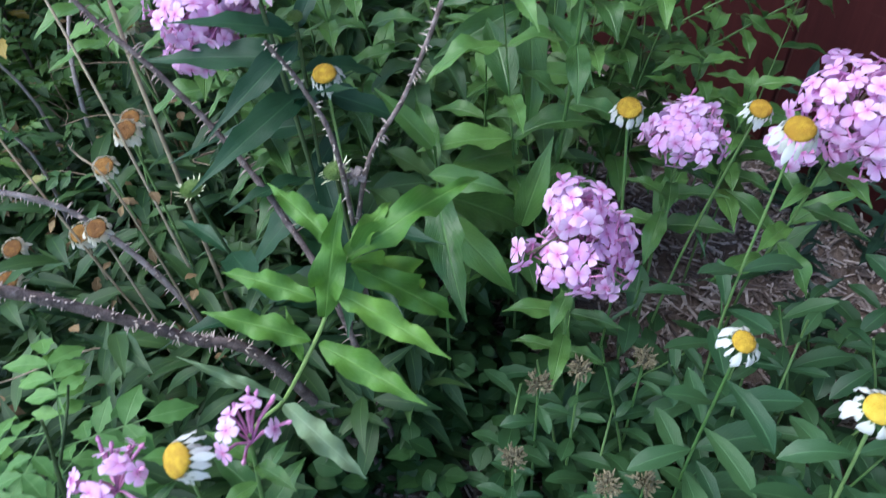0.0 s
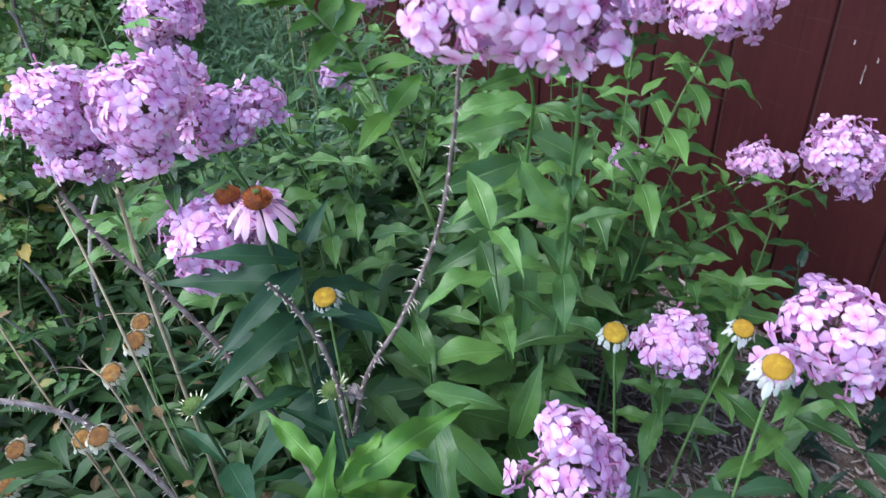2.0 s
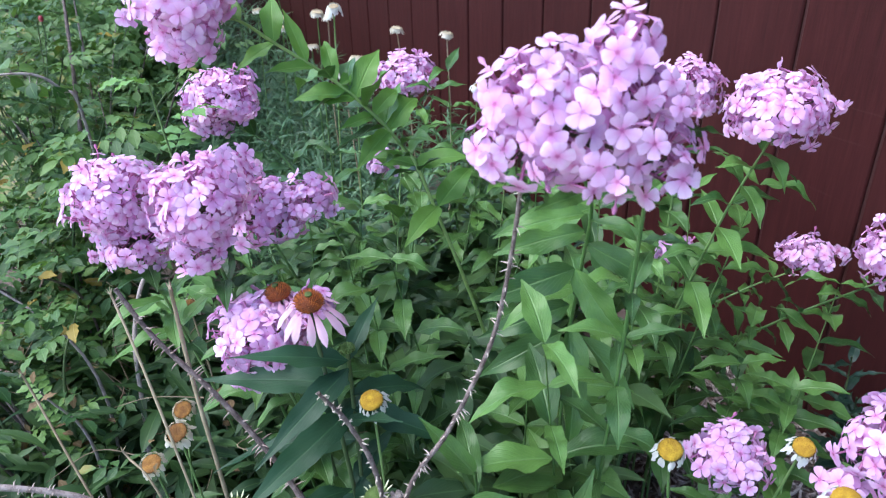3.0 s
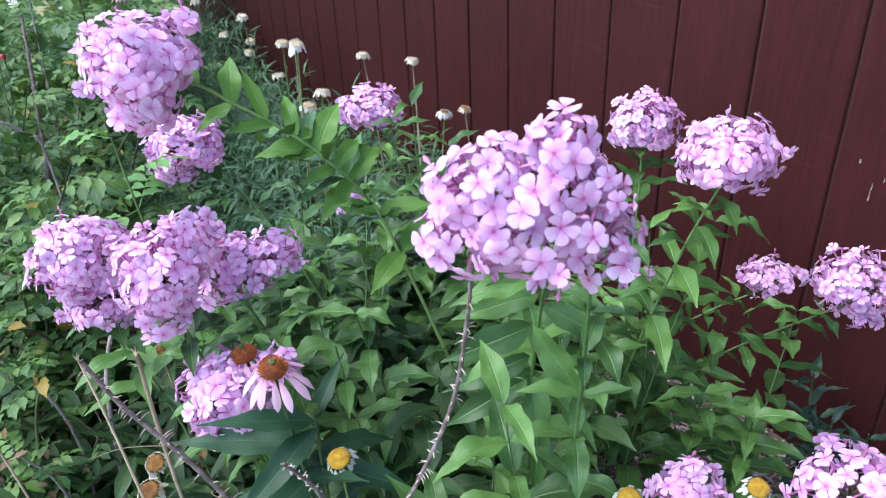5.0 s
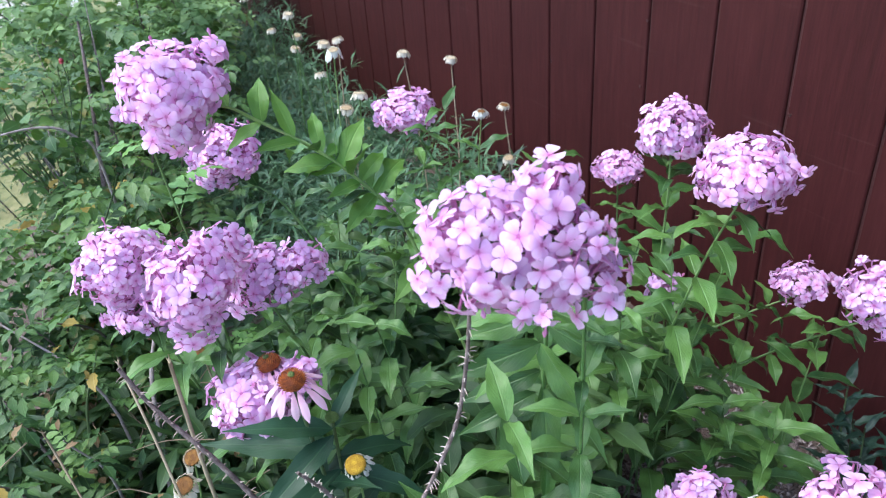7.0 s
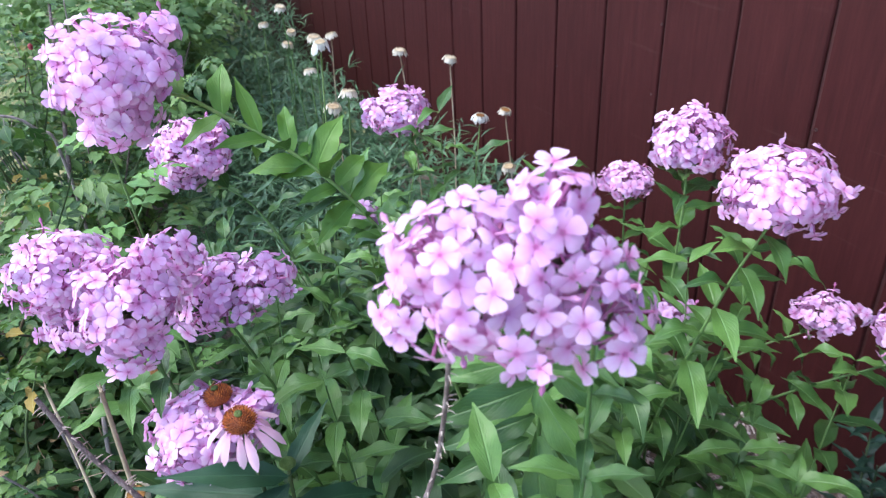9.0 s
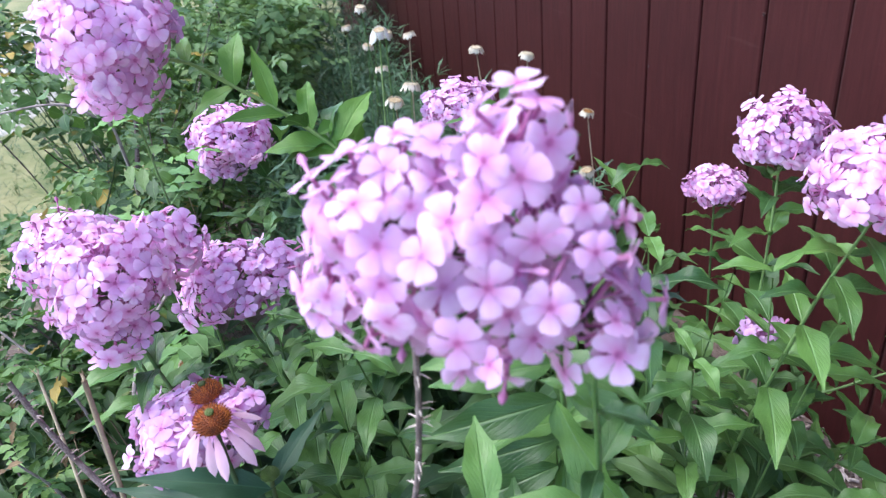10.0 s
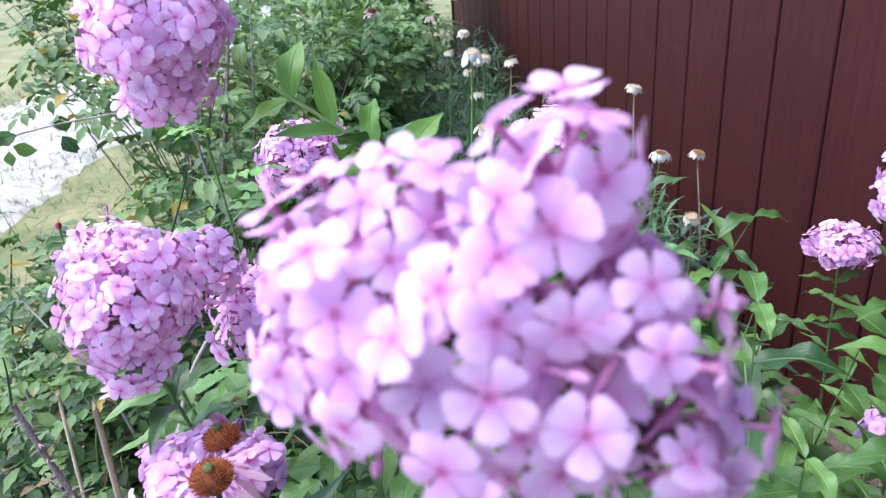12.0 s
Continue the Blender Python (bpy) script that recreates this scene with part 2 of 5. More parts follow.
M_DISCBROWN = rough_stuff("browned_disc", [(0.3, (0.16, 0.065, 0.014)), (0.55, (0.36, 0.17, 0.035)), (0.8, (0.5, 0.29, 0.07))], 160, 0.85, 1.0)
M_DISCPALE = rough_stuff("faded_disc", [(0.3, (0.36, 0.26, 0.14)), (0.7, (0.6, 0.5, 0.35))], 160, 0.85, 0.8)
M_CONE = rough_stuff("cone_spines", [(0.2, (0.07, 0.013, 0.006)), (0.55, (0.36, 0.085, 0.012)), (0.85, (0.62, 0.22, 0.03))], 120, 0.6, 0.5, joined=True)
M_CONEEYE = rough_stuff("cone_green_eye", [(0.3, (0.05, 0.08, 0.014)), (0.7, (0.13, 0.18, 0.035))], 200, 0.7, 0.8)
M_BUDGREEN = rough_stuff("bud_green", [(0.3, (0.09, 0.17, 0.045)), (0.75, (0.24, 0.34, 0.1))], 150, 0.6, 0.6)
M_SEEDHEAD = rough_stuff("dry_seed_head", [(0.3, (0.1, 0.085, 0.045)), (0.75, (0.27, 0.23, 0.14))], 120, 0.9, 0.8, joined=True)
M_SOIL = rough_stuff("bark_mulch", [(0.3, (0.035, 0.022, 0.017)), (0.55, (0.1, 0.068, 0.055)), (0.8, (0.2, 0.15, 0.125))], 30, 0.95, 1.0, dist=0.006)
M_CHIP = rough_stuff("mulch_chip", [(0.15, (0.07, 0.05, 0.045)), (0.5, (0.23, 0.18, 0.165)), (0.9, (0.55, 0.47, 0.44))], 60, 0.9, 0.6, joined=True, spread=0.7)
M_LAWN = rough_stuff("dry_lawn", [(0.25, (0.06, 0.095, 0.03)), (0.5, (0.15, 0.165, 0.06)), (0.75, (0.28, 0.25, 0.12))], 3.2, 0.95, 0.8, dist=0.01)
M_PATH = rough_stuff("pale_gravel", [(0.3, (0.27, 0.245, 0.205)), (0.5, (0.43, 0.4, 0.345)), (0.7, (0.55, 0.52, 0.455))], 14, 0.95, 0.6)
M_DEADLEAF_S = leafy("dead_leaf_joined", (0.09, 0.055, 0.028), (0.27, 0.18, 0.085), (0.4, 0.3, 0.18), rough=0.8, through_light=0.1, joined=True)
M_DEADTWIG = rough_stuff("dead_twig", [(0.3, (0.12, 0.08, 0.05)), (0.7, (0.36, 0.27, 0.18))], 60, 0.85, 0.5, joined=True)
M_CHALK = rough_stuff("chipped_paint", [(0.3, (0.3, 0.24, 0.22)), (0.7, (0.5, 0.44, 0.42))], 200, 0.9, 0.3)
M_HIP = rough_stuff("rose_hip", [(0.3, (0.2, 0.012, 0.02)), (0.7, (0.35, 0.03, 0.05))], 60, 0.4)


# ---- building helpers ----
def rng_for(*key):
    return random.Random("-".join(str(k) for k in key))


def mesh_of(name, verts, faces, material, uvs=None, smooth=True):
    me = bpy.data.meshes.new(name)
    me.from_pydata([tuple(v) for v in verts], [], [tuple(int(i) for i in f) for f in faces])
    if uvs is not None:
        layer = me.uv_layers.new(name="UVMap")
        loops = np.empty(len(me.loops), dtype=np.int32)
        me.loops.foreach_get("vertex_index", loops)
        layer.data.foreach_set("uv", np.asarray(uvs, dtype=np.float32)[loops].ravel())
    me.polygons.foreach_set("use_smooth", [smooth] * len(me.polygons))
    me.materials.append(material)
    me.update()
    return me


def empty(name, place, label, category, group="", kind=""):
    ob = new(name)
    ob.location = place
    ob.empty_display_size = 0.02
    return tagged(ob, label, category, group, kind)


def piece(name, mesh, parent, m, label=""):
    """A mesh under a thing or part; m is its pose in the parent's own space."""
    ob = new(name, mesh)
    ob.parent = parent
    ob.matrix_local = m
    return tagged(ob, label) if label else ob


def frame_of(at, way, up):
    """Pose at a place with +Y along way and +Z nearest to up."""
    y = Vector(way).normalized()
    z = Vector(up) - y * Vector(up).dot(y)
    if z.length < 1e-4:
        z = Vector((1, 0, 0)) - y * y.x
    z.normalize()
    x = y.cross(z)
    m = Matrix((x, y, z)).transposed().to_4x4()
    m.translation = at
    return m


def sized(m, s, sx=1.0):
    return m @ Matrix.Diagonal((s * sx, s, s, 1))


def spline(points, n):
    """Smooth line through points (Catmull-Rom), n steps a span."""
    p = [Vector(q) for q in points]
    p = [p[0] * 2 - p[1]] + p + [p[-1] * 2 - p[-2]]
    out = []
    for i in range(1, len(p) - 2):
        for k in range(n):
            t = k / n
            a, b, c, d = p[i - 1], p[i], p[i + 1], p[i + 2]
            out.append(0.5 * (2 * b + (c - a) * t + (2 * a - 5 * b + 4 * c - d) * t * t + (3 * b - a - 3 * c + d) * t ** 3))
    out.append(p[-2].copy())
    return out


def tube_data(line, r0, r1, sides=6, knobbly=0.0, seed=0):
    rnd = rng_for("tube", seed)
    verts, faces = [], []
    n = len(line)
    for i, c in enumerate(line):
        t = (line[min(i + 1, n - 1)] - line[max(i - 1, 0)]).normalized()
        m = frame_of(c, t, (0.31, 0.2, 0.93))
        r = r0 + (r1 - r0) * i / (n - 1)
        r *= 1 + knobbly * rnd.uniform(-1, 1)
        for k in range(sides):
            a = 2 * math.pi * k / sides
            verts.append(m @ Vector((r * math.cos(a), 0, r * math.sin(a))))
    for i in range(n - 1):
        for k in range(sides):
            k2 = (k + 1) % sides
            faces.append((i * sides + k, i * sides + k2, (i + 1) * sides + k2, (i + 1) * sides + k))
    faces.append(tuple(range(sides)))
    faces.append(tuple((n - 1) * sides + k for k in reversed(range(sides))))
    return verts, faces


def join_data(parts):
    verts, faces = [], []
    for v, f in parts:
        o = len(verts)
        verts += v
        faces += [tuple(i + o for i in q) for q in f]
    return verts, faces


def leaf_data(width, arch, fold, wave, seed, rows=7, half=2, belly=0.42, tip=1.0, tooth=0.0, waves=3.0, ripple=0.0):
    """A leaf one unit long along +Y, its base at the origin: width, how far it arches down, fold along the rib, rim wave."""
    rnd = rng_for("leaf", seed)
    ph, tw = rnd.uniform(0, 6.28), rnd.uniform(-0.25, 0.25)
    verts, faces, uvs = [], [], []
    y = z = 0.0
    bend = 0.0
    for i in range(rows + 1):
        t = i / rows
        if i:
            bend = arch * t ** 1.2
            y += math.cos(bend) / rows
            z -= math.sin(bend) / rows
        k = math.log(0.5) / math.log(belly)
        w = width * 0.5 * (math.sin(math.pi * min(1, t ** k))) ** ((0.85 if t < belly else 1.35) * tip) if 0 < t < 1 else width * 0.03
        if tooth and 0 < i < rows:
            w *= 1 + tooth * (1 if i % 2 else -1)
        for j in range(-half, half + 1):
            s = j / half
            lift = abs(s) * w * fold + wave * abs(s) ** 1.5 * math.sin(t * waves * 6.28 + ph + (1.4 if s > 0 else 0)) * (w / max(width, 1e-6)) * 2
            tilt = s * w * tw * t
            rim = 1 + ripple * abs(s) * math.sin(t * waves * 9.5 + ph * 2 + (2.2 if s > 0 else 0))
            verts.append((s * w * rim, y + lift * math.sin(bend), z + lift * math.cos(bend) + tilt))
            uvs.append((t, 0.5 + 0.5 * s))
    c = 2 * half + 1
    for i in range(rows):
        for j in range(2 * half):
            a = i * c + j
            faces.append((a, a + 1, a + 1 + c, a + c))
    return np.array(verts), np.array(faces), np.array(uvs)


def stuff_mesh(name, templates, poses, material):
    """Many small leaves or chips joined into one mesh. poses: (template index, 4x4 matrix)."""
    vs, fs, us, o = [], [], [], 0
    for k, m in poses:
        v, f, u = templates[k]
        a = np.array(m)
        vs.append(v @ a[:3, :3].T + a[:3, 3])
        fs.append(f + o)
        us.append(u)
        o += len(v)
    return mesh_of(name, np.concatenate(vs).tolist(), np.concatenate(fs).tolist(), material, np.concatenate(us))


def turned(rnd, at, up=0.0, size=1.0, az=None, pitch=None, wide=1.0):
    """A random leaf pose at a place: heading az, pitch above level."""
    az = rnd.uniform(0, 6.283) if az is None else az
    p = rnd.uniform(-0.4, 0.7) if pitch is None else pitch
    way = Vector((math.cos(az) * math.cos(p), math.sin(az) * math.cos(p), math.sin(p)))
    m = frame_of(at, way, (rnd.uniform(-0.35, 0.35), rnd.uniform(-0.35, 0.35), 1))
    return sized(m, size, wide)


# ---- structure: ground, bed, path, wall ----
def ground_height(x, y):
    """The bed swells gently away from the wall and falls to the lawn."""
    bed = max(0.0, 1 - ((x + 0.7) / 2.6) ** 2) * max(0.0, 1 - ((y - 0.55) / 1.25) ** 2)
    return 0.085 * min(1.0, 1.6 * bed) + 0.01 * noise.noise((x * 3, y * 3, 0)) + 0.006 * noise.noise((x * 11, y * 11, 4))


def build_ground():
    far = [(-900, -900), (900, -900), (900, 900), (-900, 900)]
    x0, x1, y0, y1, nx, ny = -16.0, 3.0, -9.0, 8.0, 190, 170
    verts, faces = [], []
    for j in range(ny + 1):
        for i in range(nx + 1):
            x, y = x0 + (x1 - x0) * i / nx, y0 + (y1 - y0) * j / ny
            edge = i in (0, nx) or j in (0, ny)
            verts.append((x, y, -0.03 if edge else -0.03 + 0.02 * noise.noise((x * 1.3, y * 1.3, 2)) + 0.012 * noise.noise((x * 7, y * 7, 5))))
    for j in range(ny):
        for i in range(nx):
            a = j * (nx + 1) + i
            faces.append((a, a + 1, a + nx + 2, a + nx + 1))
    o = len(verts)
    verts += [(x, y, -0.03) for x, y in far]
    ring = [0, nx, (nx + 1) * (ny + 1) - 1, (nx + 1) * ny]
    for k in range(4):
        faces.append((o + k, o + (k + 1) % 4, ring[(k + 1) % 4], ring[k]))
    tagged(new("ground", mesh_of("ground", verts, faces, M_LAWN)), "dry sunlit lawn with yellowed patches", "lawn", kind="structure")
    verts, faces = [], []
    nx, ny = 150, 90
    x0, x1, y0, y1 = -3.2, 1.3, -0.55, 1.36
    for j in range(ny + 1):
        for i in range(nx + 1):
            x, y = x0 + (x1 - x0) * i / nx, y0 + (y1 - y0) * j / ny
            rim = min(i, nx - i, j, 60) / 4
            verts.append((x, y, (ground_height(x, y) + 0.01 * noise.noise((x * 30, y * 30, 7))) if rim >= 1 else -0.05 + 0.05 * rim))
    for j in range(ny):
        for i in range(nx):
            a = j * (nx + 1) + i
            faces.append((a, a + 1, a + nx + 2, a + nx + 1))
    tagged(new("flower_bed", mesh_of("flower_bed", verts, faces, M_SOIL)), "flower bed of dark brown bark mulch", "flower bed", kind="structure")
    # pale path across the lawn
    line = spline([(8.0, -3.9, 0), (3.0, -3.4, 0), (-1.0, -2.5, 0), (-3.64, -1.85, 0), (-5.9, -1.32, 0), (-8.5, -0.8, 0), (-12.0, -0.4, 0), (-17.0, -0.3, 0)], 60)
    verts, faces = [], []
    for i, p in enumerate(line):
        t = (line[min(i + 1, len(line) - 1)] - line[max(i - 1, 0)]).normalized()
        side = Vector((-t.y, t.x, 0))
        for s, z in ((-1, -0.06), (-0.75, -0.018), (-0.3, 0.0), (0.3, 0.0), (0.75, -0.018), (1, -0.06)):
            w = 0.86 + 0.16 * noise.noise((p.x * 1.2, s * 3, 1)) + 0.14 * noise.noise((p.x * 6, s * 5, 4))
            q = p + side * s * w
            verts.append((q.x, q.y, z if i else -0.06))
    for i in range(len(line) - 1):
        for k in range(5):
            a = i * 6 + k
            faces.append((a, a + 1, a + 7, a + 6))
    tagged(new("path", mesh_of("path", verts, faces, M_PATH)), "pale gravel path curving over the lawn", "path", kind="structure")


def build_chips():
    rnd = rng_for("chips")
    box = [(-.5, -.5, -.5), (.5, -.5, -.5), (.5, .5, -.5), (-.5, .5, -.5), (-.42, -.4, .5), (.45, -.35, .5), (.4, .46, .5), (-.47, .4, .5)]
    f = np.array([(0, 3, 2, 1), (4, 5, 6, 7), (0, 1, 5, 4), (1, 2, 6, 5), (2, 3, 7, 6), (3, 0, 4, 7)])
    temp = [(np.array(box), f, np.zeros((8, 2)))]
    poses = []
    for _ in range(13000):
        x, y = rnd.uniform(-1.15, 0.35), rnd.uniform(0.1, 1.32)
        m = pose(x, y, ground_height(x, y) + rnd.uniform(0.0, 0.012), rnd.gauss(0, 16), rnd.gauss(0, 16), rnd.uniform(0, 360))
        poses.append((0, m @ Matrix.Diagonal((rnd.uniform(0.008, 0.045), rnd.uniform(0.0015, 0.006), rnd.uniform(0.0015, 0.004), 1))))
    ob = new("mulch_chips", stuff_mesh("mulch_chips", temp, poses, M_CHIP))
    ob.data.polygons.foreach_set("use_smooth", [False] * len(ob.data.polygons))
    tagged(ob, "shredded brown bark chips over the soil", "mulch", kind="stuff")


WALL_Y, GROOVE0, STEP, WALL_TOP = 1.332, -2.744, 0.203, 3.0


def build_wall():
    """Grooved siding: one board between each pair of grooves, before a dark core, with a return at the corner."""
    wall = empty("wall_1", (0, 0, 0), "dark barn-red vertical board siding with grooves", "wall", kind="structure")
    left, right = GROOVE0 - 15 * STEP, GROOVE0 + 26 * STEP
    def slab(x0, x1, y0, y1, z0, z1, bev=0.0):
        v = [(x0 + bev, y0, z0), (x1 - bev, y0, z0), (x1, y0 + bev, z0), (x1, y1, z0), (x0, y1, z0), (x0, y0 + bev, z0)]
        v += [(a, b, z1) for a, b, _ in v]
        fs = [(i, (i + 1) % 6, 6 + (i + 1) % 6, 6 + i) for i in range(6)] + [tuple(range(5, -1, -1)), tuple(range(6, 12))]
        return v, fs
    core = mesh_of("core", *slab(left + 0.014, right, WALL_Y + 0.0065, WALL_Y + 0.12, -0.06, WALL_TOP), M_CORE, smooth=False)
    piece("core", core, wall, pose(0, 0, 0))
    g = 0.0036
    shapes = [mesh_of("board", *slab(g, STEP - g, 0, 0.0125, 0, WALL_TOP + 0.02, 0.003), M_WALL, smooth=False) for _ in range(1)]
    rnd = rng_for("boards")
    for i in range(41):
        piece("board", shapes[0], wall, pose(left + i * STEP, WALL_Y + rnd.uniform(-0.0006, 0.0006), rnd.uniform(-0.004, 0.004)))
    # knots and nail heads
    for x, z in ((-1.717, 0.69), (-1.33, 0.88), (-0.905, 0.78), (-0.69, 0.56), (-1.34, 0.72)):
        v, f = tube_data([Vector((0, 0.001, 0)), Vector((0, -0.002, 0))], 0.004, 0.0028, 7)
        piece("nail_head", mesh_of("nail_head", v, f, M_CORE), wall, pose(x, WALL_Y, z))
    # pale scuffs on the paint
    for x, z, tall in ((-0.638, 0.721, 0.006), (-0.639, 0.704, 0.011), (-0.669, 0.759, 0.004), (-0.62, 0.74, 0.004)):
        v, f = tube_data([Vector((0, 0, -tall)), Vector((0.0006, 0, 0)), Vector((-0.0004, 0, tall))], 0.0011, 0.0008, 6, 0.3, x)
        piece("paint_scuff", mesh_of("paint_scuff", v, f, M_CHALK), wall, pose(x, WALL_Y - 0.0002, z))
    back = empty("wall_2", (0, 0, 0), "barn-red return wall behind the corner", "wall", kind="structure")
    piece("board", mesh_of("board", *slab(left, left + 0.0125, WALL_Y + 0.0135, 9.0, 0, WALL_TOP), M_WALL, smooth=False), back, pose(0, 0, 0))
    corner = mesh_of("corner_board", *slab(left - 0.006, left + 0.022, WALL_Y - 0.012, WALL_Y + 0.06, 0.0, WALL_TOP, 0.002), M_WALL, smooth=False)
    piece("corner_board", corner, wall, pose(0, 0, 0))


build_ground()
build_chips()
build_wall()


# ---- plant parts ----
LEAF = {
    "phlox": [leaf_data(0.34, 0.3 + 0.13 * k, 0.34, 0.035 + 0.012 * (k % 4), ("p", k), rows=11, tip=0.9, waves=1.6 + 0.45 * (k % 3), ripple=0.07) for k in range(8)],
    "wavy": [leaf_data(0.28, 0.45 + 0.2 * k, 0.3, 0.11, ("w", k), rows=18, tip=0.9, waves=2.7, ripple=0.14) for k in range(4)],
    "cone": [leaf_data(0.24, 0.25 + 0.15 * k, 0.3, 0.04, ("c", k), rows=9, belly=0.35) for k in range(4)],
    "daisy": [leaf_data(0.37, 0.3 + 0.2 * k, 0.25, 0.025, ("d", k), rows=7, belly=0.6, tip=0.62) for k in range(4)],
    "narrow": [leaf_data(0.1, 0.3 + 0.3 * k, 0.3, 0.01, ("n", k), rows=5, half=1) for k in range(4)],
    "aster": [leaf_data(0.2 + 0.02 * k, 0.3 + 0.25 * k, 0.3, 0.025, ("a", k), rows=6, half=1, belly=0.45) for k in range(4)],
    "blade": [leaf_data(0.04, 0.5 + 0.4 * k, 0.3, 0.0, ("b", k), rows=6, half=1, belly=0.25) for k in range(4)],
    "leaflet": [leaf_data(0.55, 0.25 + 0.2 * k, 0.3, 0.06, ("l", k), rows=8, half=1, belly=0.5, tooth=0.07) for k in range(3)],
    "round": [leaf_data(0.8, 0.3 + 0.15 * k, 0.15, 0.05, ("r", k), rows=4, half=1, belly=0.5) for k in range(3)],
}


def leaf_meshes(kind, material):
    return [mesh_of("leaf", v.tolist(), f.tolist(), material, u) for v, f, u in LEAF[kind]]


LIGHT_LEAVES = leaf_meshes("phlox", M_BRIGHT)
PHLOX_LEAVES, BRIGHT_LEAVES = leaf_meshes("phlox", M_PHLOX), leaf_meshes("wavy", M_BRIGHT)
CONE_LEAVES, DAISY_LEAVES = leaf_meshes("cone", M_CONELEAF), leaf_meshes("daisy", M_DAISYLEAF)
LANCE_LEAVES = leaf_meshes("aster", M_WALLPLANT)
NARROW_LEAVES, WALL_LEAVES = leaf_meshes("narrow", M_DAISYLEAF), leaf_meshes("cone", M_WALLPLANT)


def pinnate_data(seed, leaflets=5):
    """A rose leaf: paired leaflets and an end leaflet on one stalk, one unit long."""
    rnd = rng_for("pin", seed)
    parts = []
    pairs = leaflets // 2
    for k in range(pairs):
        for s in (-1, 1):
            m = frame_of((0, 0.35 + 0.25 * k, 0), (s * 0.9, 0.45, rnd.uniform(-0.25, 0.15)), (s * 0.2, 0, 1))
            parts.append((rnd.randrange(3), sized(m, 0.38 + 0.06 * k)))
    parts.append((rnd.randrange(3), sized(frame_of((0, 0.35 + 0.25 * pairs - 0.05, 0), (0, 1, -0.1), (0, 0, 1)), 0.46)))
    vs, fs, us, o = [], [], [], 0
    for k, m in parts:
        v, f, u = LEAF["leaflet"][k]
        a = np.array(m)
        vs.append(v @ a[:3, :3].T + a[:3, 3]); fs.append(f + o); us.append(u); o += len(v)
    stalk = np.array([(-0.008, 0, 0), (0.008, 0, 0), (0.006, 0.85, -0.003), (-0.006, 0.85, -0.003)])
    vs.append(stalk); fs.append(np.array([(0, 1, 2, 3)]) + o); us.append(np.full((4, 2), 0.5))
    v = np.concatenate(vs)
    v[:, 2] -= 0.18 * v[:, 1] ** 2
    return v, np.concatenate(fs), np.concatenate(us)


LEAF["rose"] = [pinnate_data(k, 5 + 2 * (k % 2)) for k in range(5)]
ROSE_LEAVES = leaf_meshes("rose", M_ROSELEAF)
ROSE_BRIGHT = leaf_meshes("rose", M_ROSEYOUNG)
ROUND_LEAVES = leaf_meshes("round", M_ROSELEAF)
YELLOW_LEAVES = leaf_meshes("leaflet", M_YELLOWLEAF)


def floret_data(seed, open_=1.0):
    """A phlox flower of unit diameter facing +Z: five broad overlapping petals."""
    rnd = rng_for("floret", seed)
    verts, faces, uvs = [], [], []
    for k in range(5):
        a = 2 * math.pi * k / 5 + rnd.uniform(-0.1, 0.1)
        ln, w = 0.5 * rnd.uniform(0.93, 1.05), 0.415 * rnd.uniform(0.88, 1.12)
        cup, twist = rnd.uniform(-0.08, 0.1) + (1 - open_) * 0.7, rnd.uniform(-0.16, 0.16)
        o = len(verts)
        lift, curl, crease = rnd.uniform(-0.08, 0.12), rnd.uniform(-0.04, 0.28), rnd.uniform(-0.07, 0.01)
        for r, ww in ((0.05, 0.14), (0.3, 0.46), (0.55, 0.88), (0.76, 1.0), (0.92, 0.8), (1.0, 0.4)):
            for s in (-1, 0, 1):
                x, y = s * w * 0.5 * ww, ln * (r - (0.045 if s and r == 1.0 else 0) - (0.025 if not s and r == 1.0 else 0))
                z = ln * (lift * r + cup * r * r * 0.6 - curl * r ** 4) + abs(s) * crease * ww + s * twist * r * 0.3 + 0.012 * k * r
                verts.append((x * math.cos(a) - y * math.sin(a), x * math.sin(a) + y * math.cos(a), z))
                uvs.append((r, 0.5 + s * 0.5))
        for i in range(5):
            for j in range(2):
                b = o + i * 3 + j
                faces.append((b, b + 1, b + 4, b + 3))
    return verts, faces, uvs


FLORETS = [mesh_of("floret", *floret_data(k, 1.0 if k < 7 else 0.72)[:2], M_FLORET, floret_data(k, 1.0 if k < 7 else 0.72)[2]) for k in range(10)]
FADED_FLORETS = [mesh_of("floret", *floret_data(k, 0.8)[:2], M_FADED, floret_data(k, 0.8)[2]) for k in range(3)]
bud_v, bud_f = tube_data([Vector((0, 0, -0.5)), Vector((0, 0, 0.0)), Vector((0, 0, 0.22)), Vector((0, 0, 0.42))], 0.05, 0.06, 6)
for q in range(12, 18):
    bud_v[q] = Vector((bud_v[q].x * 2.6, bud_v[q].y * 2.6, bud_v[q].z))
BUD = mesh_of("bud", bud_v, bud_f, M_TUBE)

RIGHT = Vector((0.498, 0.867, 0.0))


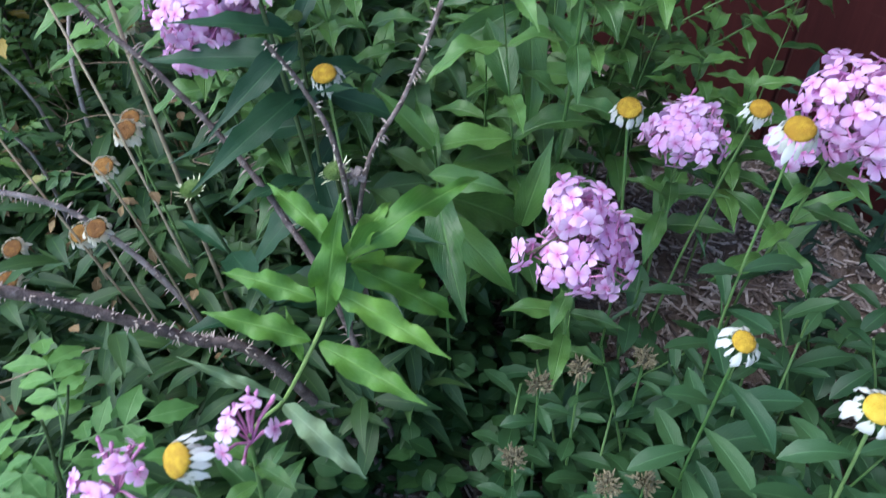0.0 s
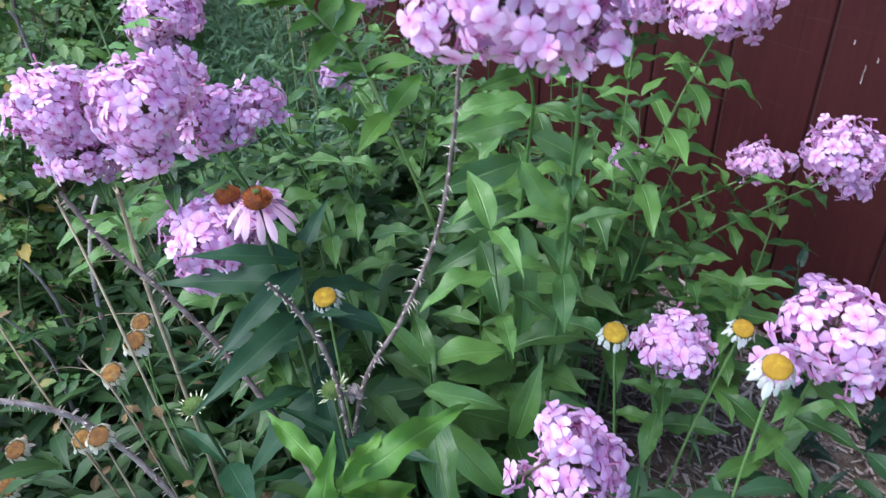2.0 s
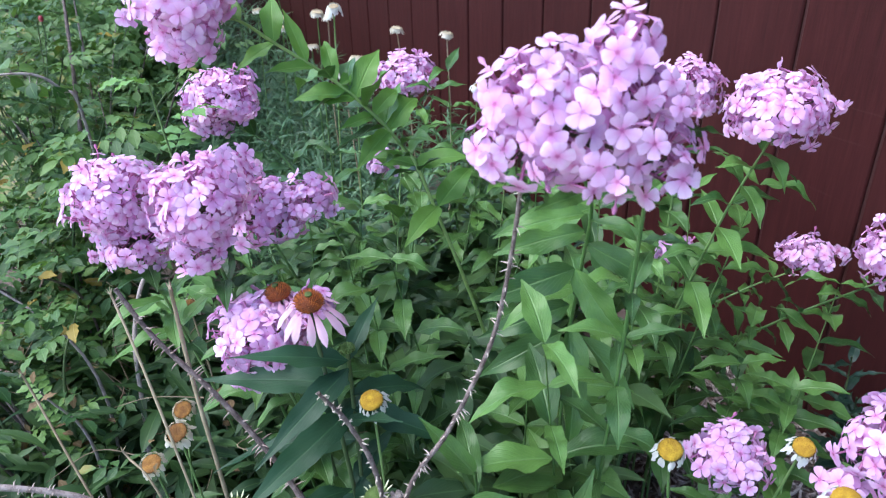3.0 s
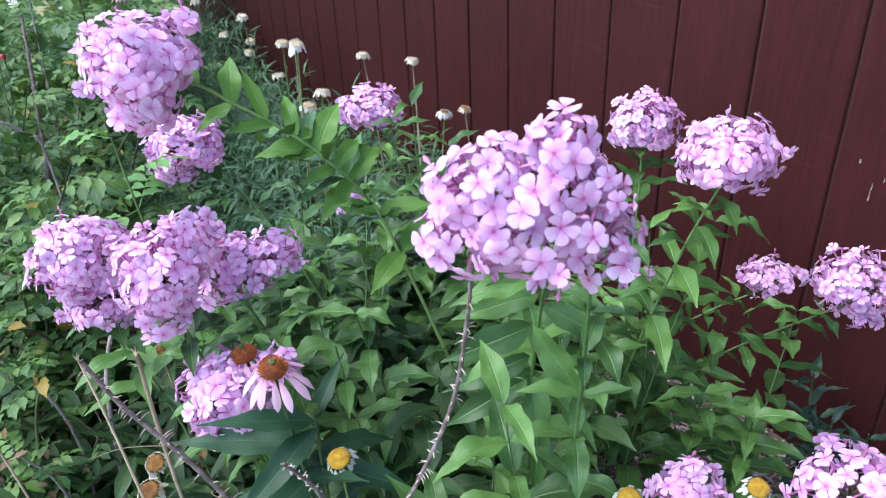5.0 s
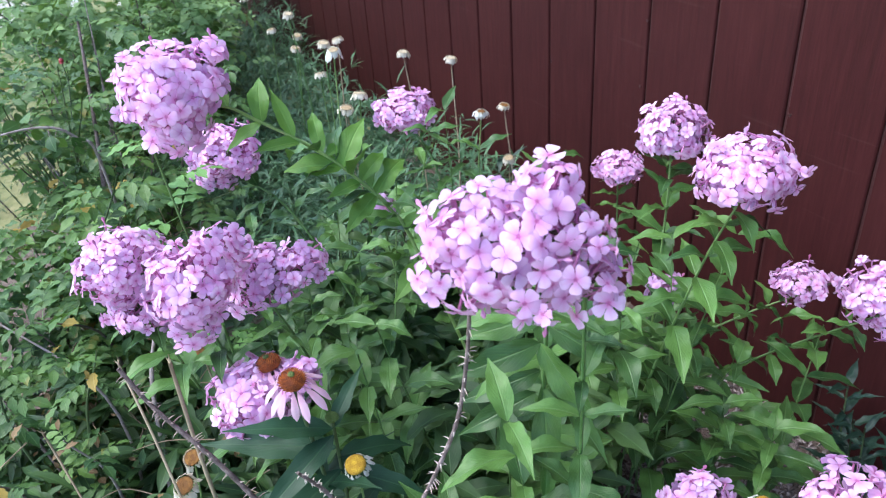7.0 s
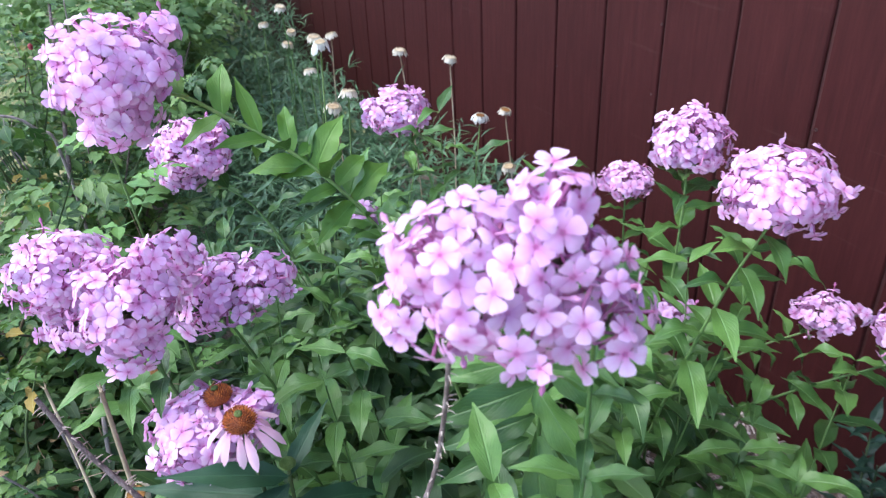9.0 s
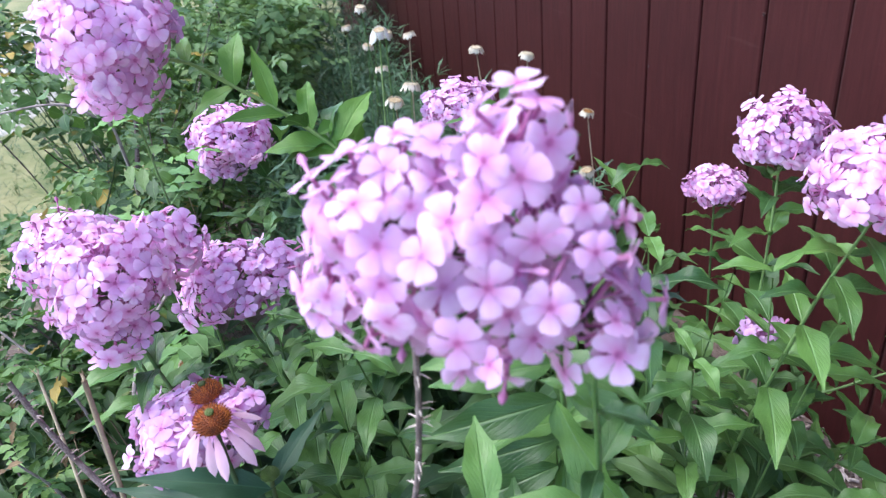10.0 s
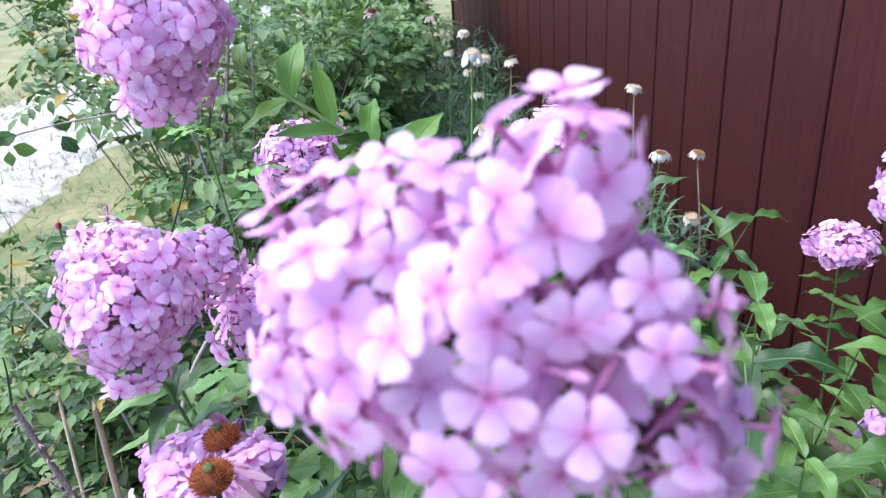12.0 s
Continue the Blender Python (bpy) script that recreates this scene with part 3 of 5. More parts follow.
def flower_head(plant, base, lobes, seed, size=0.0228, faded=False, cover=1.0):
    """A domed panicle: green branchlets and tubes in one mesh, each floret on it a part. lobes: (centre, rx, rz)."""
    rnd = rng_for("head", seed)
    hub = Vector(lobes[0][0]) - Vector((0, 0, lobes[0][2] * 0.75))
    seats = []
    # an outer layer of florets set side by side, and a thinner one below that shows in the gaps
    for near, far, apart, turn in ((0.88, 1.13, 0.63, 0.34), (0.66, 0.84, 0.8, 0.45)):
        taken = []
        for c, rx, rz in lobes:
            c = Vector(c)
            n = int(9 * 4 * math.pi * (rx * rx * 0.55 + rx * rz * 0.45) / (size * size))
            order = list(range(n))
            rnd.shuffle(order)
            for i in order:
                u = max(-0.72, min(0.99, 1 - 1.68 * (i + 0.5) / n + rnd.uniform(-0.03, 0.03)))
                a = i * 2.39996 + rnd.uniform(-0.2, 0.2)
                s = math.sqrt(1 - u * u)
                bump = 1 + 0.27 * noise.noise((math.cos(a) * s * 2.3 + seed * 3.1, math.sin(a) * s * 2.3, u * 2.3))
                p = c + Vector((rx * s * math.cos(a), rx * s * math.sin(a), rz * u)) * rnd.uniform(near, far) * bump
                if any(((p.x - d[0]) / ex) ** 2 + ((p.y - d[1]) / ex) ** 2 + ((p.z - d[2]) / ez) ** 2 < near * near * 0.86 for d, ex, ez in lobes if Vector(d) != c):
                    continue
                gap = size * apart / math.sqrt(cover)
                if any((p - q).length_squared < gap * gap for q in taken):
                    continue
                taken.append(p)
                nrm = Vector((s * math.cos(a) / rx, s * math.sin(a) / rx, u / rz)).normalized()
                seats.append((p, (nrm + Vector((rnd.gauss(0, turn), rnd.gauss(0, turn), 0.16 + rnd.gauss(0, turn * 0.8)))).normalized(), c))
    bits, tubes = [], []
    for p, nrm, c in seats:
        root = p - nrm * 0.024
        mid = root.lerp(c - Vector((0, 0, 0.01)), 0.5)
        tubes.append(tube_data([root - hub, p - nrm * 0.0005 - hub], 0.0009, 0.0014, 4))
        if rnd.random() < 0.6:
            bits.append(tube_data([c.lerp(hub, 0.4), mid, root], 0.0011, 0.0008, 3))
    for c, rx, rz in lobes:
        bits.append(tube_data([hub - Vector((0, 0, 0.015)), hub, Vector(c)], 0.0024, 0.0012, 5))
    v, f = join_data(bits)
    green = len(f)
    v, f = join_data([([q - hub for q in v], f)] + tubes)
    me = mesh_of("flower_head", v, f, M_BRANCHLET)
    me.materials.append(M_TUBE)
    me.polygons.foreach_set("material_index", [0 if k < green else 1 for k in range(len(f))])
    head = piece("flower_head", me, plant, Matrix.Translation(hub - Vector(base)), "domed cluster of lilac-pink florets" if not faded else "fading violet floret cluster")
    for i, (p, nrm, c) in enumerate(seats):
        r = rnd.random()
        mesh = rnd.choice(FADED_FLORETS) if faded or r < 0.1 else rnd.choice(FLORETS)
        m = frame_of(p - hub, nrm.orthogonal(), nrm) @ pose(0, 0, 0, 0, 0, rnd.uniform(0, 360))
        piece("floret", mesh, head, sized(m, size * rnd.choice((0.8, 0.92, 1.0, 1.04, 1.1)) * rnd.uniform(0.96, 1.04)))
    for _ in range(max(3, len(seats) // 16)):
        p, nrm, c = rnd.choice(seats)
        d = (nrm + Vector((rnd.gauss(0, .4), rnd.gauss(0, .4), rnd.gauss(0, .3)))).normalized()
        piece("bud", BUD, head, sized(frame_of(p - hub + d * 0.006, d.orthogonal(), d), 0.016))
    return hub


def leafy_stem(plant, base, line, seed, leaves, pairs, length, material=None, r0=0.0027, r1=0.0016, start=0.15, end=0.97, spread=0.85, droop=0.15, taper=0.5, hang=0.0, wide=1.0):
    """A stem with leaves in crossed pairs along it."""
    rnd = rng_for("stem", seed)
    b = Vector(base)
    pts = spline(line, 6)
    v, f = tube_data(pts, r0, r1, 6, 0.06, seed)
    piece("stem", mesh_of("stem", [q - b for q in v], f, material or M_STEM), plant, pose(0, 0, 0))
    turn = rnd.uniform(0, 3.14)
    for k in range(pairs):
        t = start + (end - start) * (k + 0.5) / pairs
        x = t * (len(pts) - 1)
        i = min(int(x), len(pts) - 2)
        p = pts[i].lerp(pts[i + 1], x - i)
        way = (pts[i + 1] - pts[i]).normalized()
        a0 = way.orthogonal().normalized()
        a1 = way.cross(a0)
        for s in (0, 1):
            a = turn + k * 1.571 + s * math.pi + rnd.uniform(-0.3, 0.3)
            side = a0 * math.cos(a) + a1 * math.sin(a)
            w = (side * spread + way * rnd.uniform(0.2, 0.6) + Vector((0, 0, rnd.uniform(-droop, droop * 1.2) - hang))).normalized()
            ln = length * rnd.uniform(0.7, 1.15) * (1 - taper * max(0.0, (t - 0.55) / 0.45)) * (0.75 + 0.25 * min(1, t / 0.3))
            up = Vector((0, 0, 1)) * 0.8 + way * 0.5
            piece("leaf", rnd.choice(leaves), plant, sized(frame_of(p - b + side * r1, w, up), ln, wide * rnd.uniform(0.8, 1.15)))


def phlox(line, lobes, seed, pairs=9, length=0.1, label="tall garden phlox with lilac-pink flower cluster", faded=False, size=0.0228, cover=1.0, end=0.97, start=0.2, taper=0.5, hang=0.0, wide=1.0, stem=None):
    base = line[0]
    plant = empty("phlox_plant", base, label, "phlox", "garden phlox in the bed")
    hub = Vector(lobes[0][0]) - Vector((0, 0, lobes[0][2] * 0.75))
    leafy_stem(plant, base, list(line) + [tuple(hub)], seed, PHLOX_LEAVES, pairs, length, stem, end=end, start=start, taper=taper, hang=hang, wide=wide)
    flower_head(plant, base, lobes, seed, size, faded, cover)
    return plant


def lobe(c, right, up, rx, rz, fwd=0.0):
    """A lobe placed from a head's centre by metres to the right, up and away."""
    c = Vector(c) + RIGHT * right + Vector((0, 0, up)) + Vector((-0.867, 0.498, 0)) * fwd
    return (tuple(c), rx, rz)


MAIN = (-0.386, 0.378, 1.066)
dome = phlox([(-0.56, 0.52, 0.06), (-0.565, 0.525, 0.5), (-0.545, 0.512, 0.71), (-0.5, 0.485, 0.85), (-0.45, 0.447, 0.965)], [lobe(MAIN, -0.03, 0.02, 0.034, 0.03), lobe(MAIN, -0.012, 0.002, 0.047, 0.046), lobe(MAIN, -0.045, -0.02, 0.032, 0.03), lobe(MAIN, 0.016, -0.018, 0.042, 0.036), lobe(MAIN, 0.026, 0.05, 0.023, 0.022), lobe(MAIN, 0.055, -0.03, 0.028, 0.03), lobe(MAIN, 0.034, 0.016, 0.03, 0.03)], 1, 1, 0.1, "tall phlox with the largest lilac-pink flower dome", start=0.46, end=0.66, taper=0.1, hang=0.2, size=0.0242)
tip, root = Vector((-0.331, 0.43, 1.077)), Vector((-0.337, 0.4235, 1.0752))
v, f = tube_data([root, tip], 0.0011, 0.0015, 6)
piece("tube", mesh_of("tube", [q - Vector((-0.56, 0.52, 0.06)) for q in v], f, M_TUBE), dome, pose(0, 0, 0), "long magenta flower tube")
piece("floret", FLORETS[8], dome, sized(frame_of(tip - Vector((-0.56, 0.52, 0.06)), (0, 0, 1), tip - root), 0.0185))
# large leaves hanging in pairs below the dome: seat, reach, breadth
rnd = rng_for("dome leaves")
for seat, reach, wide in (
    ((-0.442, 0.437, 0.975), (0.006, -0.06, -0.012), 1.1), ((-0.441, 0.439, 0.975), (0.048, 0.03, 0.0), 1.1),
    ((-0.462, 0.452, 0.94), (0.001, -0.078, -0.016), 1.1), ((-0.463, 0.46, 0.931), (0.058, 0.034, -0.02), 1.1),
    ((-0.473, 0.463, 0.915), (-0.001, -0.088, -0.024), 1.15), ((-0.481, 0.475, 0.893), (0.066, 0.027, -0.036), 1.15),
    ((-0.503, 0.48, 0.853), (0.003, -0.095, -0.034), 1.1), ((-0.503, 0.48, 0.853), (0.06, 0.006, -0.075), 1.1),
    ((-0.527, 0.496, 0.79), (-0.001, -0.102, -0.034), 1.1), ((-0.536, 0.523, 0.733), (0.065, 0.023, -0.08), 1.05),
    ((-0.546, 0.502, 0.739), (0.001, -0.108, -0.042), 1.05), ((-0.538, 0.505, 0.755), (0.075, -0.033, -0.135), 0.95),
    ((-0.51, 0.49, 0.83), (-0.06, 0.055, -0.01), 1.0), ((-0.53, 0.5, 0.77), (-0.07, 0.05, -0.02), 1.0),
    ((-0.566, 0.527, 0.64), (0.06, 0.08, -0.03), 1.0),
):
    v = Vector(reach)
    piece("leaf", rnd.choice(PHLOX_LEAVES[:5]), dome, sized(frame_of(Vector(seat) - Vector((-0.56, 0.52, 0.06)), v + Vector((rnd.gauss(0, 0.012), rnd.gauss(0, 0.012), 0.28 * v.length)), (rnd.gauss(0.6, 0.35), rnd.gauss(-0.3, 0.35), 0.7)), v.length * rnd.uniform(0.9, 1.1), wide * rnd.uniform(0.68, 0.85)))
TL = (-0.846, 0.212, 1.102)
leaning = phlox([(-0.7, 0.62, 0.06), (-0.76, 0.56, 0.5), (-0.81, 0.475, 0.82), (-0.83, 0.452, 0.88), (-0.845, 0.405, 0.945), (-0.86, 0.36, 0.99), (-0.868, 0.31, 1.03), (-0.86, 0.265, 1.065)], [lobe(TL, 0, 0.002, 0.056, 0.044), lobe(TL, -0.005, -0.042, 0.034, 0.032), lobe(TL, 0.044, 0.034, 0.02, 0.015, 0.02)], 2, 7, 0.085, "leaning phlox with a nodding lilac flower cluster", start=0.25, end=0.62, taper=0.15, cover=1.1, size=0.025, stem=M_YOUNGSTEM)
# leaves in pairs along the leaning stem: seat, reach, breadth
rnd = rng_for("leaning")
for seat, reach, wide in (
    ((-0.847, 0.398, 0.952), (-0.003, -0.07, 0.011), 1.25),
    ((-0.847, 0.398, 0.952), (-0.009, 0.04, 0.057), 1.2),
    ((-0.855, 0.376, 0.974), (-0.032, 0.002, 0.057), 0.8),
    ((-0.861, 0.352, 0.996), (0.021, -0.057, -0.003), 1.0),
    ((-0.862, 0.345, 1.002), (-0.033, -0.013, 0.052), 0.8),
    ((-0.868, 0.31, 1.03), (-0.017, 0.007, 0.055), 1.2),
    ((-0.868, 0.31, 1.03), (0.004, -0.042, -0.029), 1.0),
    ((-0.841, 0.418, 0.927), (0.017, -0.046, -0.011), 1.1),
    ((-0.841, 0.418, 0.927), (-0.022, 0.055, 0.025), 1.0),
    ((-0.861, 0.272, 1.06), (-0.037, -0.003, 0.023), 0.9),
    ((-0.853, 0.38, 0.97), (-0.02, 0.053, -0.0), 0.9),
    ((-0.836, 0.436, 0.905), (0.03, -0.05, -0.03), 1.1),
    ((-0.836, 0.436, 0.905), (-0.02, 0.06, 0.042), 1.1),
    ((-0.822, 0.464, 0.855), (-0.045, -0.045, 0.0), 1.1),
    ((-0.822, 0.464, 0.855), (0.045, 0.05, 0.012), 1.1),
    ((-0.805, 0.488, 0.795), (0.04, -0.06, -0.02), 1.1),
    ((-0.805, 0.488, 0.795), (-0.02, 0.07, 0.03), 1.1),
):
    v = Vector(reach)
    piece("leaf", rnd.choice(LIGHT_LEAVES), leaning, sized(frame_of(Vector(seat) - Vector((-0.7, 0.62, 0.06)), v + Vector((0, 0, 0.3 * v.length)), (0.5, -0.2, 0.8)), v.length * 1.12, wide))

phlox([(-0.85, 0.56, 0.06), (-0.98, 0.47, 0.5), (-1.1, 0.38, 0.77)], [lobe((-1.161, 0.299, 0.882), 0, 0, 0.056, 0.042), lobe((-1.161, 0.299, 0.882), -0.015, -0.035, 0.03, 0.025)], 3, 9, 0.09)
phlox([(-1.05, 0.72, 0.05), (-1.13, 0.72, 0.45), (-1.22, 0.71, 0.72)], [lobe((-1.278, 0.68, 0.83), 0, 0, 0.054, 0.036)], 4, 9, 0.085)
phlox([(-0.78, 0.9, 0.06), (-0.80, 0.92, 0.4), (-0.82, 0.95, 0.72)], [lobe((-0.834, 0.962, 0.866), 0, 0, 0.053, 0.045)], 5, 12, 0.097, end=0.97, taper=0.3, wide=1.12)
phlox([(-0.74, 0.78, 0.06), (-0.68, 0.79, 0.45), (-0.6, 0.80, 0.76)], [lobe((-0.555, 0.811, 0.943), 0.006, 0, 0.055, 0.042)], 6, 12, 0.1, end=0.97, taper=0.3, wide=1.12)
phlox([(-0.76, 0.86, 0.06), (-0.83, 0.96, 0.36), (-0.76, 1.08, 0.475)], [lobe((-0.692, 1.18, 0.56), -0.01, 0, 0.043, 0.032), lobe((-0.692, 1.18, 0.56), 0.045, 0.0, 0.016, 0.016)], 7, 13, 0.075, cover=0.65, end=0.94, taper=0.3)
phlox([(-0.74, 0.8, 0.06), (-0.74, 0.92, 0.36), (-0.63, 1.0, 0.51)], [lobe((-0.49, 1.075, 0.683), 0, 0.01, 0.056, 0.045), lobe((-0.49, 1.075, 0.683), 0.015, -0.04, 0.03, 0.02)], 8, 14, 0.075, cover=0.7, end=0.95, taper=0.3)
phlox([(-0.93, 0.24, 0.05), (-0.95, 0.18, 0.45), (-0.94, 0.13, 0.7)], [lobe((-0.939, 0.099, 0.836), 0.008, 0.02, 0.054, 0.05), lobe((-0.939, 0.099, 0.836), 0.02, -0.04, 0.05, 0.035)], 9, 8, 0.09, "phlox with a large drooping violet-pink cluster", start=0.5, end=0.85)
phlox([(-0.84, 0.32, 0.05), (-0.8, 0.25, 0.45), (-0.75, 0.2, 0.72)], [lobe((-0.734, 0.167, 0.903), 0, 0.012, 0.044, 0.044), lobe((-0.734, 0.167, 0.903), -0.008, -0.04, 0.026, 0.026), lobe((-0.734, 0.167, 0.903), 0.012, 0.006, 0.034, 0.034, 0.075)], 10, 6, 0.09, start=0.5, end=0.88)
phlox([(-0.86, 0.38, 0.05), (-0.86, 0.34, 0.45), (-0.83, 0.3, 0.68)], [lobe((-0.83, 0.269, 0.836), -0.01, 0.0, 0.05, 0.04), lobe((-0.83, 0.269, 0.836), 0.045, 0.015, 0.032, 0.028)], 11, 6, 0.09, start=0.5, end=0.88)
phlox([(-0.36, 0.8, 0.06), (-0.34, 0.78, 0.3), (-0.29, 0.74, 0.5)], [lobe((-0.26, 0.71, 0.675), 0.0, 0.02, 0.052, 0.04), lobe((-0.26, 0.71, 0.675), 0.022, -0.025, 0.041, 0.032), lobe((-0.26, 0.71, 0.675), -0.045, -0.03, 0.024, 0.022)], 12, 6, 0.1, cover=0.8, size=0.026, end=0.9, start=0.45)
phlox([(-0.46, 0.72, 0.06), (-0.45, 0.7, 0.3), (-0.42, 0.66, 0.47)], [lobe((-0.395, 0.636, 0.606), 0, 0, 0.04, 0.034)], 13, 5, 0.09, size=0.0245, end=0.93, start=0.5)
phlox([(-0.4, 0.5, 0.06), (-0.39, 0.47, 0.25), (-0.35, 0.44, 0.44)], [lobe((-0.32, 0.417, 0.617), -0.01, 0.035, 0.027, 0.03), lobe((-0.32, 0.417, 0.617), 0.002, -0.02, 0.047, 0.042), lobe((-0.32, 0.417, 0.617), -0.055, -0.02, 0.012, 0.014)], 14, 5, 0.09, cover=0.85, size=0.025, end=0.85, start=0.4)
phlox([(-0.72, 0.32, 0.05), (-0.7, 0.28, 0.4), (-0.67, 0.23, 0.62)], [lobe((-0.686, 0.203, 0.772), 0, 0, 0.05, 0.036), lobe((-0.686, 0.203, 0.772), -0.012, -0.045, 0.036, 0.024), lobe((-0.686, 0.203, 0.772), 0.055, 0.03, 0.022, 0.02)], 15, 8, 0.09, "phlox cluster pressed behind two coneflowers", start=0.45, end=0.88)
phlox([(-1.04, 1.03, 0.05), (-1.06, 1.06, 0.3), (-1.11, 1.09, 0.52)], [lobe((-1.13, 1.101, 0.648), 0, 0, 0.05, 0.028)], 16, 9, 0.08, end=0.97)
phlox([(-0.95, 0.55, 0.05), (-1.0, 0.53, 0.5)], [lobe((-1.048, 0.516, 0.768), 0, 0, 0.024, 0.02)], 17, 9, 0.09, "short phlox with a small opening cluster", faded=True)
phlox([(-0.7, 0.86, 0.05), (-0.72, 0.88, 0.4)], [lobe((-0.739, 0.889, 0.631), 0, 0, 0.028, 0.022)], 18, 7, 0.09, "short phlox with a small fading cluster", faded=True)

# shoots without flowers
SHOOTS = []
rnd = rng_for("shoots")
for n in range(46):
    for _ in range(40):
        x, y = rnd.uniform(-1.25, -0.5), rnd.uniform(0.3, 0.98)
        if y < 0.95 - 0.0 * x and not (x > -0.72 and y > 0.62) and not (x > -0.66 and y < 0.5) and all((x - a) ** 2 + (y - b) ** 2 > 0.006 for a, b in SHOOTS):
            break
    SHOOTS.append((x, y))
    h = rnd.uniform(0.58, 0.84) + 0.06 * (y - 0.4) - 0.8 * max(0.0, y - 0.72)
    base = (x, y, 0.05)
    plant = empty("phlox_shoot", base, "leafy green phlox shoot without flowers", "phlox", "phlox shoots")
    lean = (rnd.gauss(0, 0.04), rnd.gauss(0, 0.04))
    leafy_stem(plant, base, [base, (x + lean[0] * 0.3, y + lean[1] * 0.3, h * 0.5), (x + lean[0] * 1.6, y + lean[1] * 1.6, h)], ("s", n), PHLOX_LEAVES, 8, rnd.uniform(0.09, 0.122), start=0.4, end=1.05, taper=0.35, r1=0.0008)

for n, (x, y, z) in enumerate(((-0.543, 0.833, 0.55), (-0.481, 0.873, 0.53), (-0.63, 0.7, 0.72), (-0.7, 0.86, 0.66), (-0.653, 1.067, 0.34))):
    base = (x - 0.04, y + 0.03, 0.05)
    plant = empty("phlox_shoot", base, "leafy green phlox shoot without flowers", "phlox", "phlox shoots")
    leafy_stem(plant, base, [base, (x - 0.02, y + 0.015, z * 0.6), (x, y, z)], ("t", n), PHLOX_LEAVES, 8, 0.1, start=0.5, end=1.06, taper=0.3, r1=0.0008)

# broad light leaves low at the clump's front: seat, reach, breadth
base = (-0.5, 0.37, 0.05)
plant = empty("phlox_shoot", base, "broad-leaved green phlox shoot low at the clump's front", "phlox", "phlox shoots")
v, f = tube_data(spline([base, (-0.495, 0.365, 0.4), (-0.485, 0.35, 0.655)], 6), 0.0026, 0.0016, 6, 0.06, "front")
piece("stem", mesh_of("stem", [q - Vector(base) for q in v], f, M_STEM), plant, pose(0, 0, 0))
rnd = rng_for("front")
for seat, reach, wide in (
    ((-0.485, 0.372, 0.62), (-0.007, 0.135, -0.07), 0.95), ((-0.476, 0.336, 0.628), (0.062, 0.056, -0.02), 1.0),
    ((-0.49, 0.36, 0.58), (0.023, 0.1, -0.12), 1.0), ((-0.42, 0.42, 0.555), (0.04, -0.006, 0.1), 0.9),
    ((-0.485, 0.35, 0.6), (0.12, -0.06, -0.06), 0.9), ((-0.49, 0.36, 0.55), (0.08, 0.03, -0.09), 1.0),
    ((-0.485, 0.35, 0.65), (-0.03, -0.05, 0.06), 0.9), ((-0.485, 0.35, 0.63), (-0.08, 0.03, 0.03), 0.9),
):
    v = Vector(reach)
    piece("leaf", rnd.choice(PHLOX_LEAVES[:5]), plant, sized(frame_of(Vector(seat) - Vector(base), v + Vector((0, 0, 0.3 * v.length)), (rnd.gauss(0.5, 0.2), rnd.gauss(-0.25, 0.2), 0.8)), v.length * 1.1, wide * 0.82))

# bright wavy shoot at the bed's front: seat, reach, breadth of each leaf
base = (-0.47, 0.054, 0.03)
plant = empty("phlox_shoot", base, "bright yellow-green phlox shoot with wavy-edged leaves", "phlox", "phlox shoots")
v, f = tube_data(spline([base] + [(-0.44, 0.064, 0.379), (-0.404, 0.113, 0.488), (-0.382, 0.148, 0.574), (-0.376, 0.164, 0.613), (-0.376, 0.191, 0.67)], 6), 0.0026, 0.0018, 6, 0.06, "bright")
piece("stem", mesh_of("stem", [q - Vector(base) for q in v], f, M_YOUNGSTEM), plant, pose(0, 0, 0))
rnd = rng_for("bright")
PALE_LEAVES = leaf_meshes("wavy", M_PALE)
for seat, reach, wide in (
    ((0.095, 0.108, 0.581), (0.012, 0.025, 0.11), 1.0),
    ((0.094, 0.136, 0.633), (-0.013, 0.06, 0.029), 1.2),
    ((0.092, 0.137, 0.635), (0.016, 0.137, 0.016), 0.85),
    ((0.083, 0.136, 0.642), (-0.083, -0.03, 0.014), 0.95),
    ((0.095, 0.12, 0.609), (0.085, 0.042, -0.052), 0.95),
    ((0.091, 0.098, 0.544), (0.094, 0.038, -0.033), 1.1),
    ((0.085, 0.106, 0.596), (-0.052, -0.067, 0.01), 1.1),
    ((0.085, 0.093, 0.547), (-0.048, -0.078, 0.015), 1.15),
    ((0.067, 0.057, 0.457), (-0.056, -0.079, 0.035), 0.5),
    ((0.069, 0.056, 0.454), (0.094, 0.022, -0.042), 1.0),
    ((0.079, 0.082, 0.517), (-0.021, 0.0, 0.047), 0.9),
    ((0.084, 0.144, 0.617), (0.038, 0.062, -0.1), 1.0),
    ((0.082, 0.145, 0.619), (0.012, 0.075, -0.099), 1.0),
):
    v = Vector(reach)
    pale = seat[2] < 0.46
    piece("leaf", rnd.choice(PALE_LEAVES if pale else BRIGHT_LEAVES), plant, sized(frame_of(seat, v + Vector((0, 0, 0.38 * v.length)), (0.45, -0.2, 0.85)), v.length * 1.12, wide * 0.76), "leaf showing its pale underside" if pale else "")


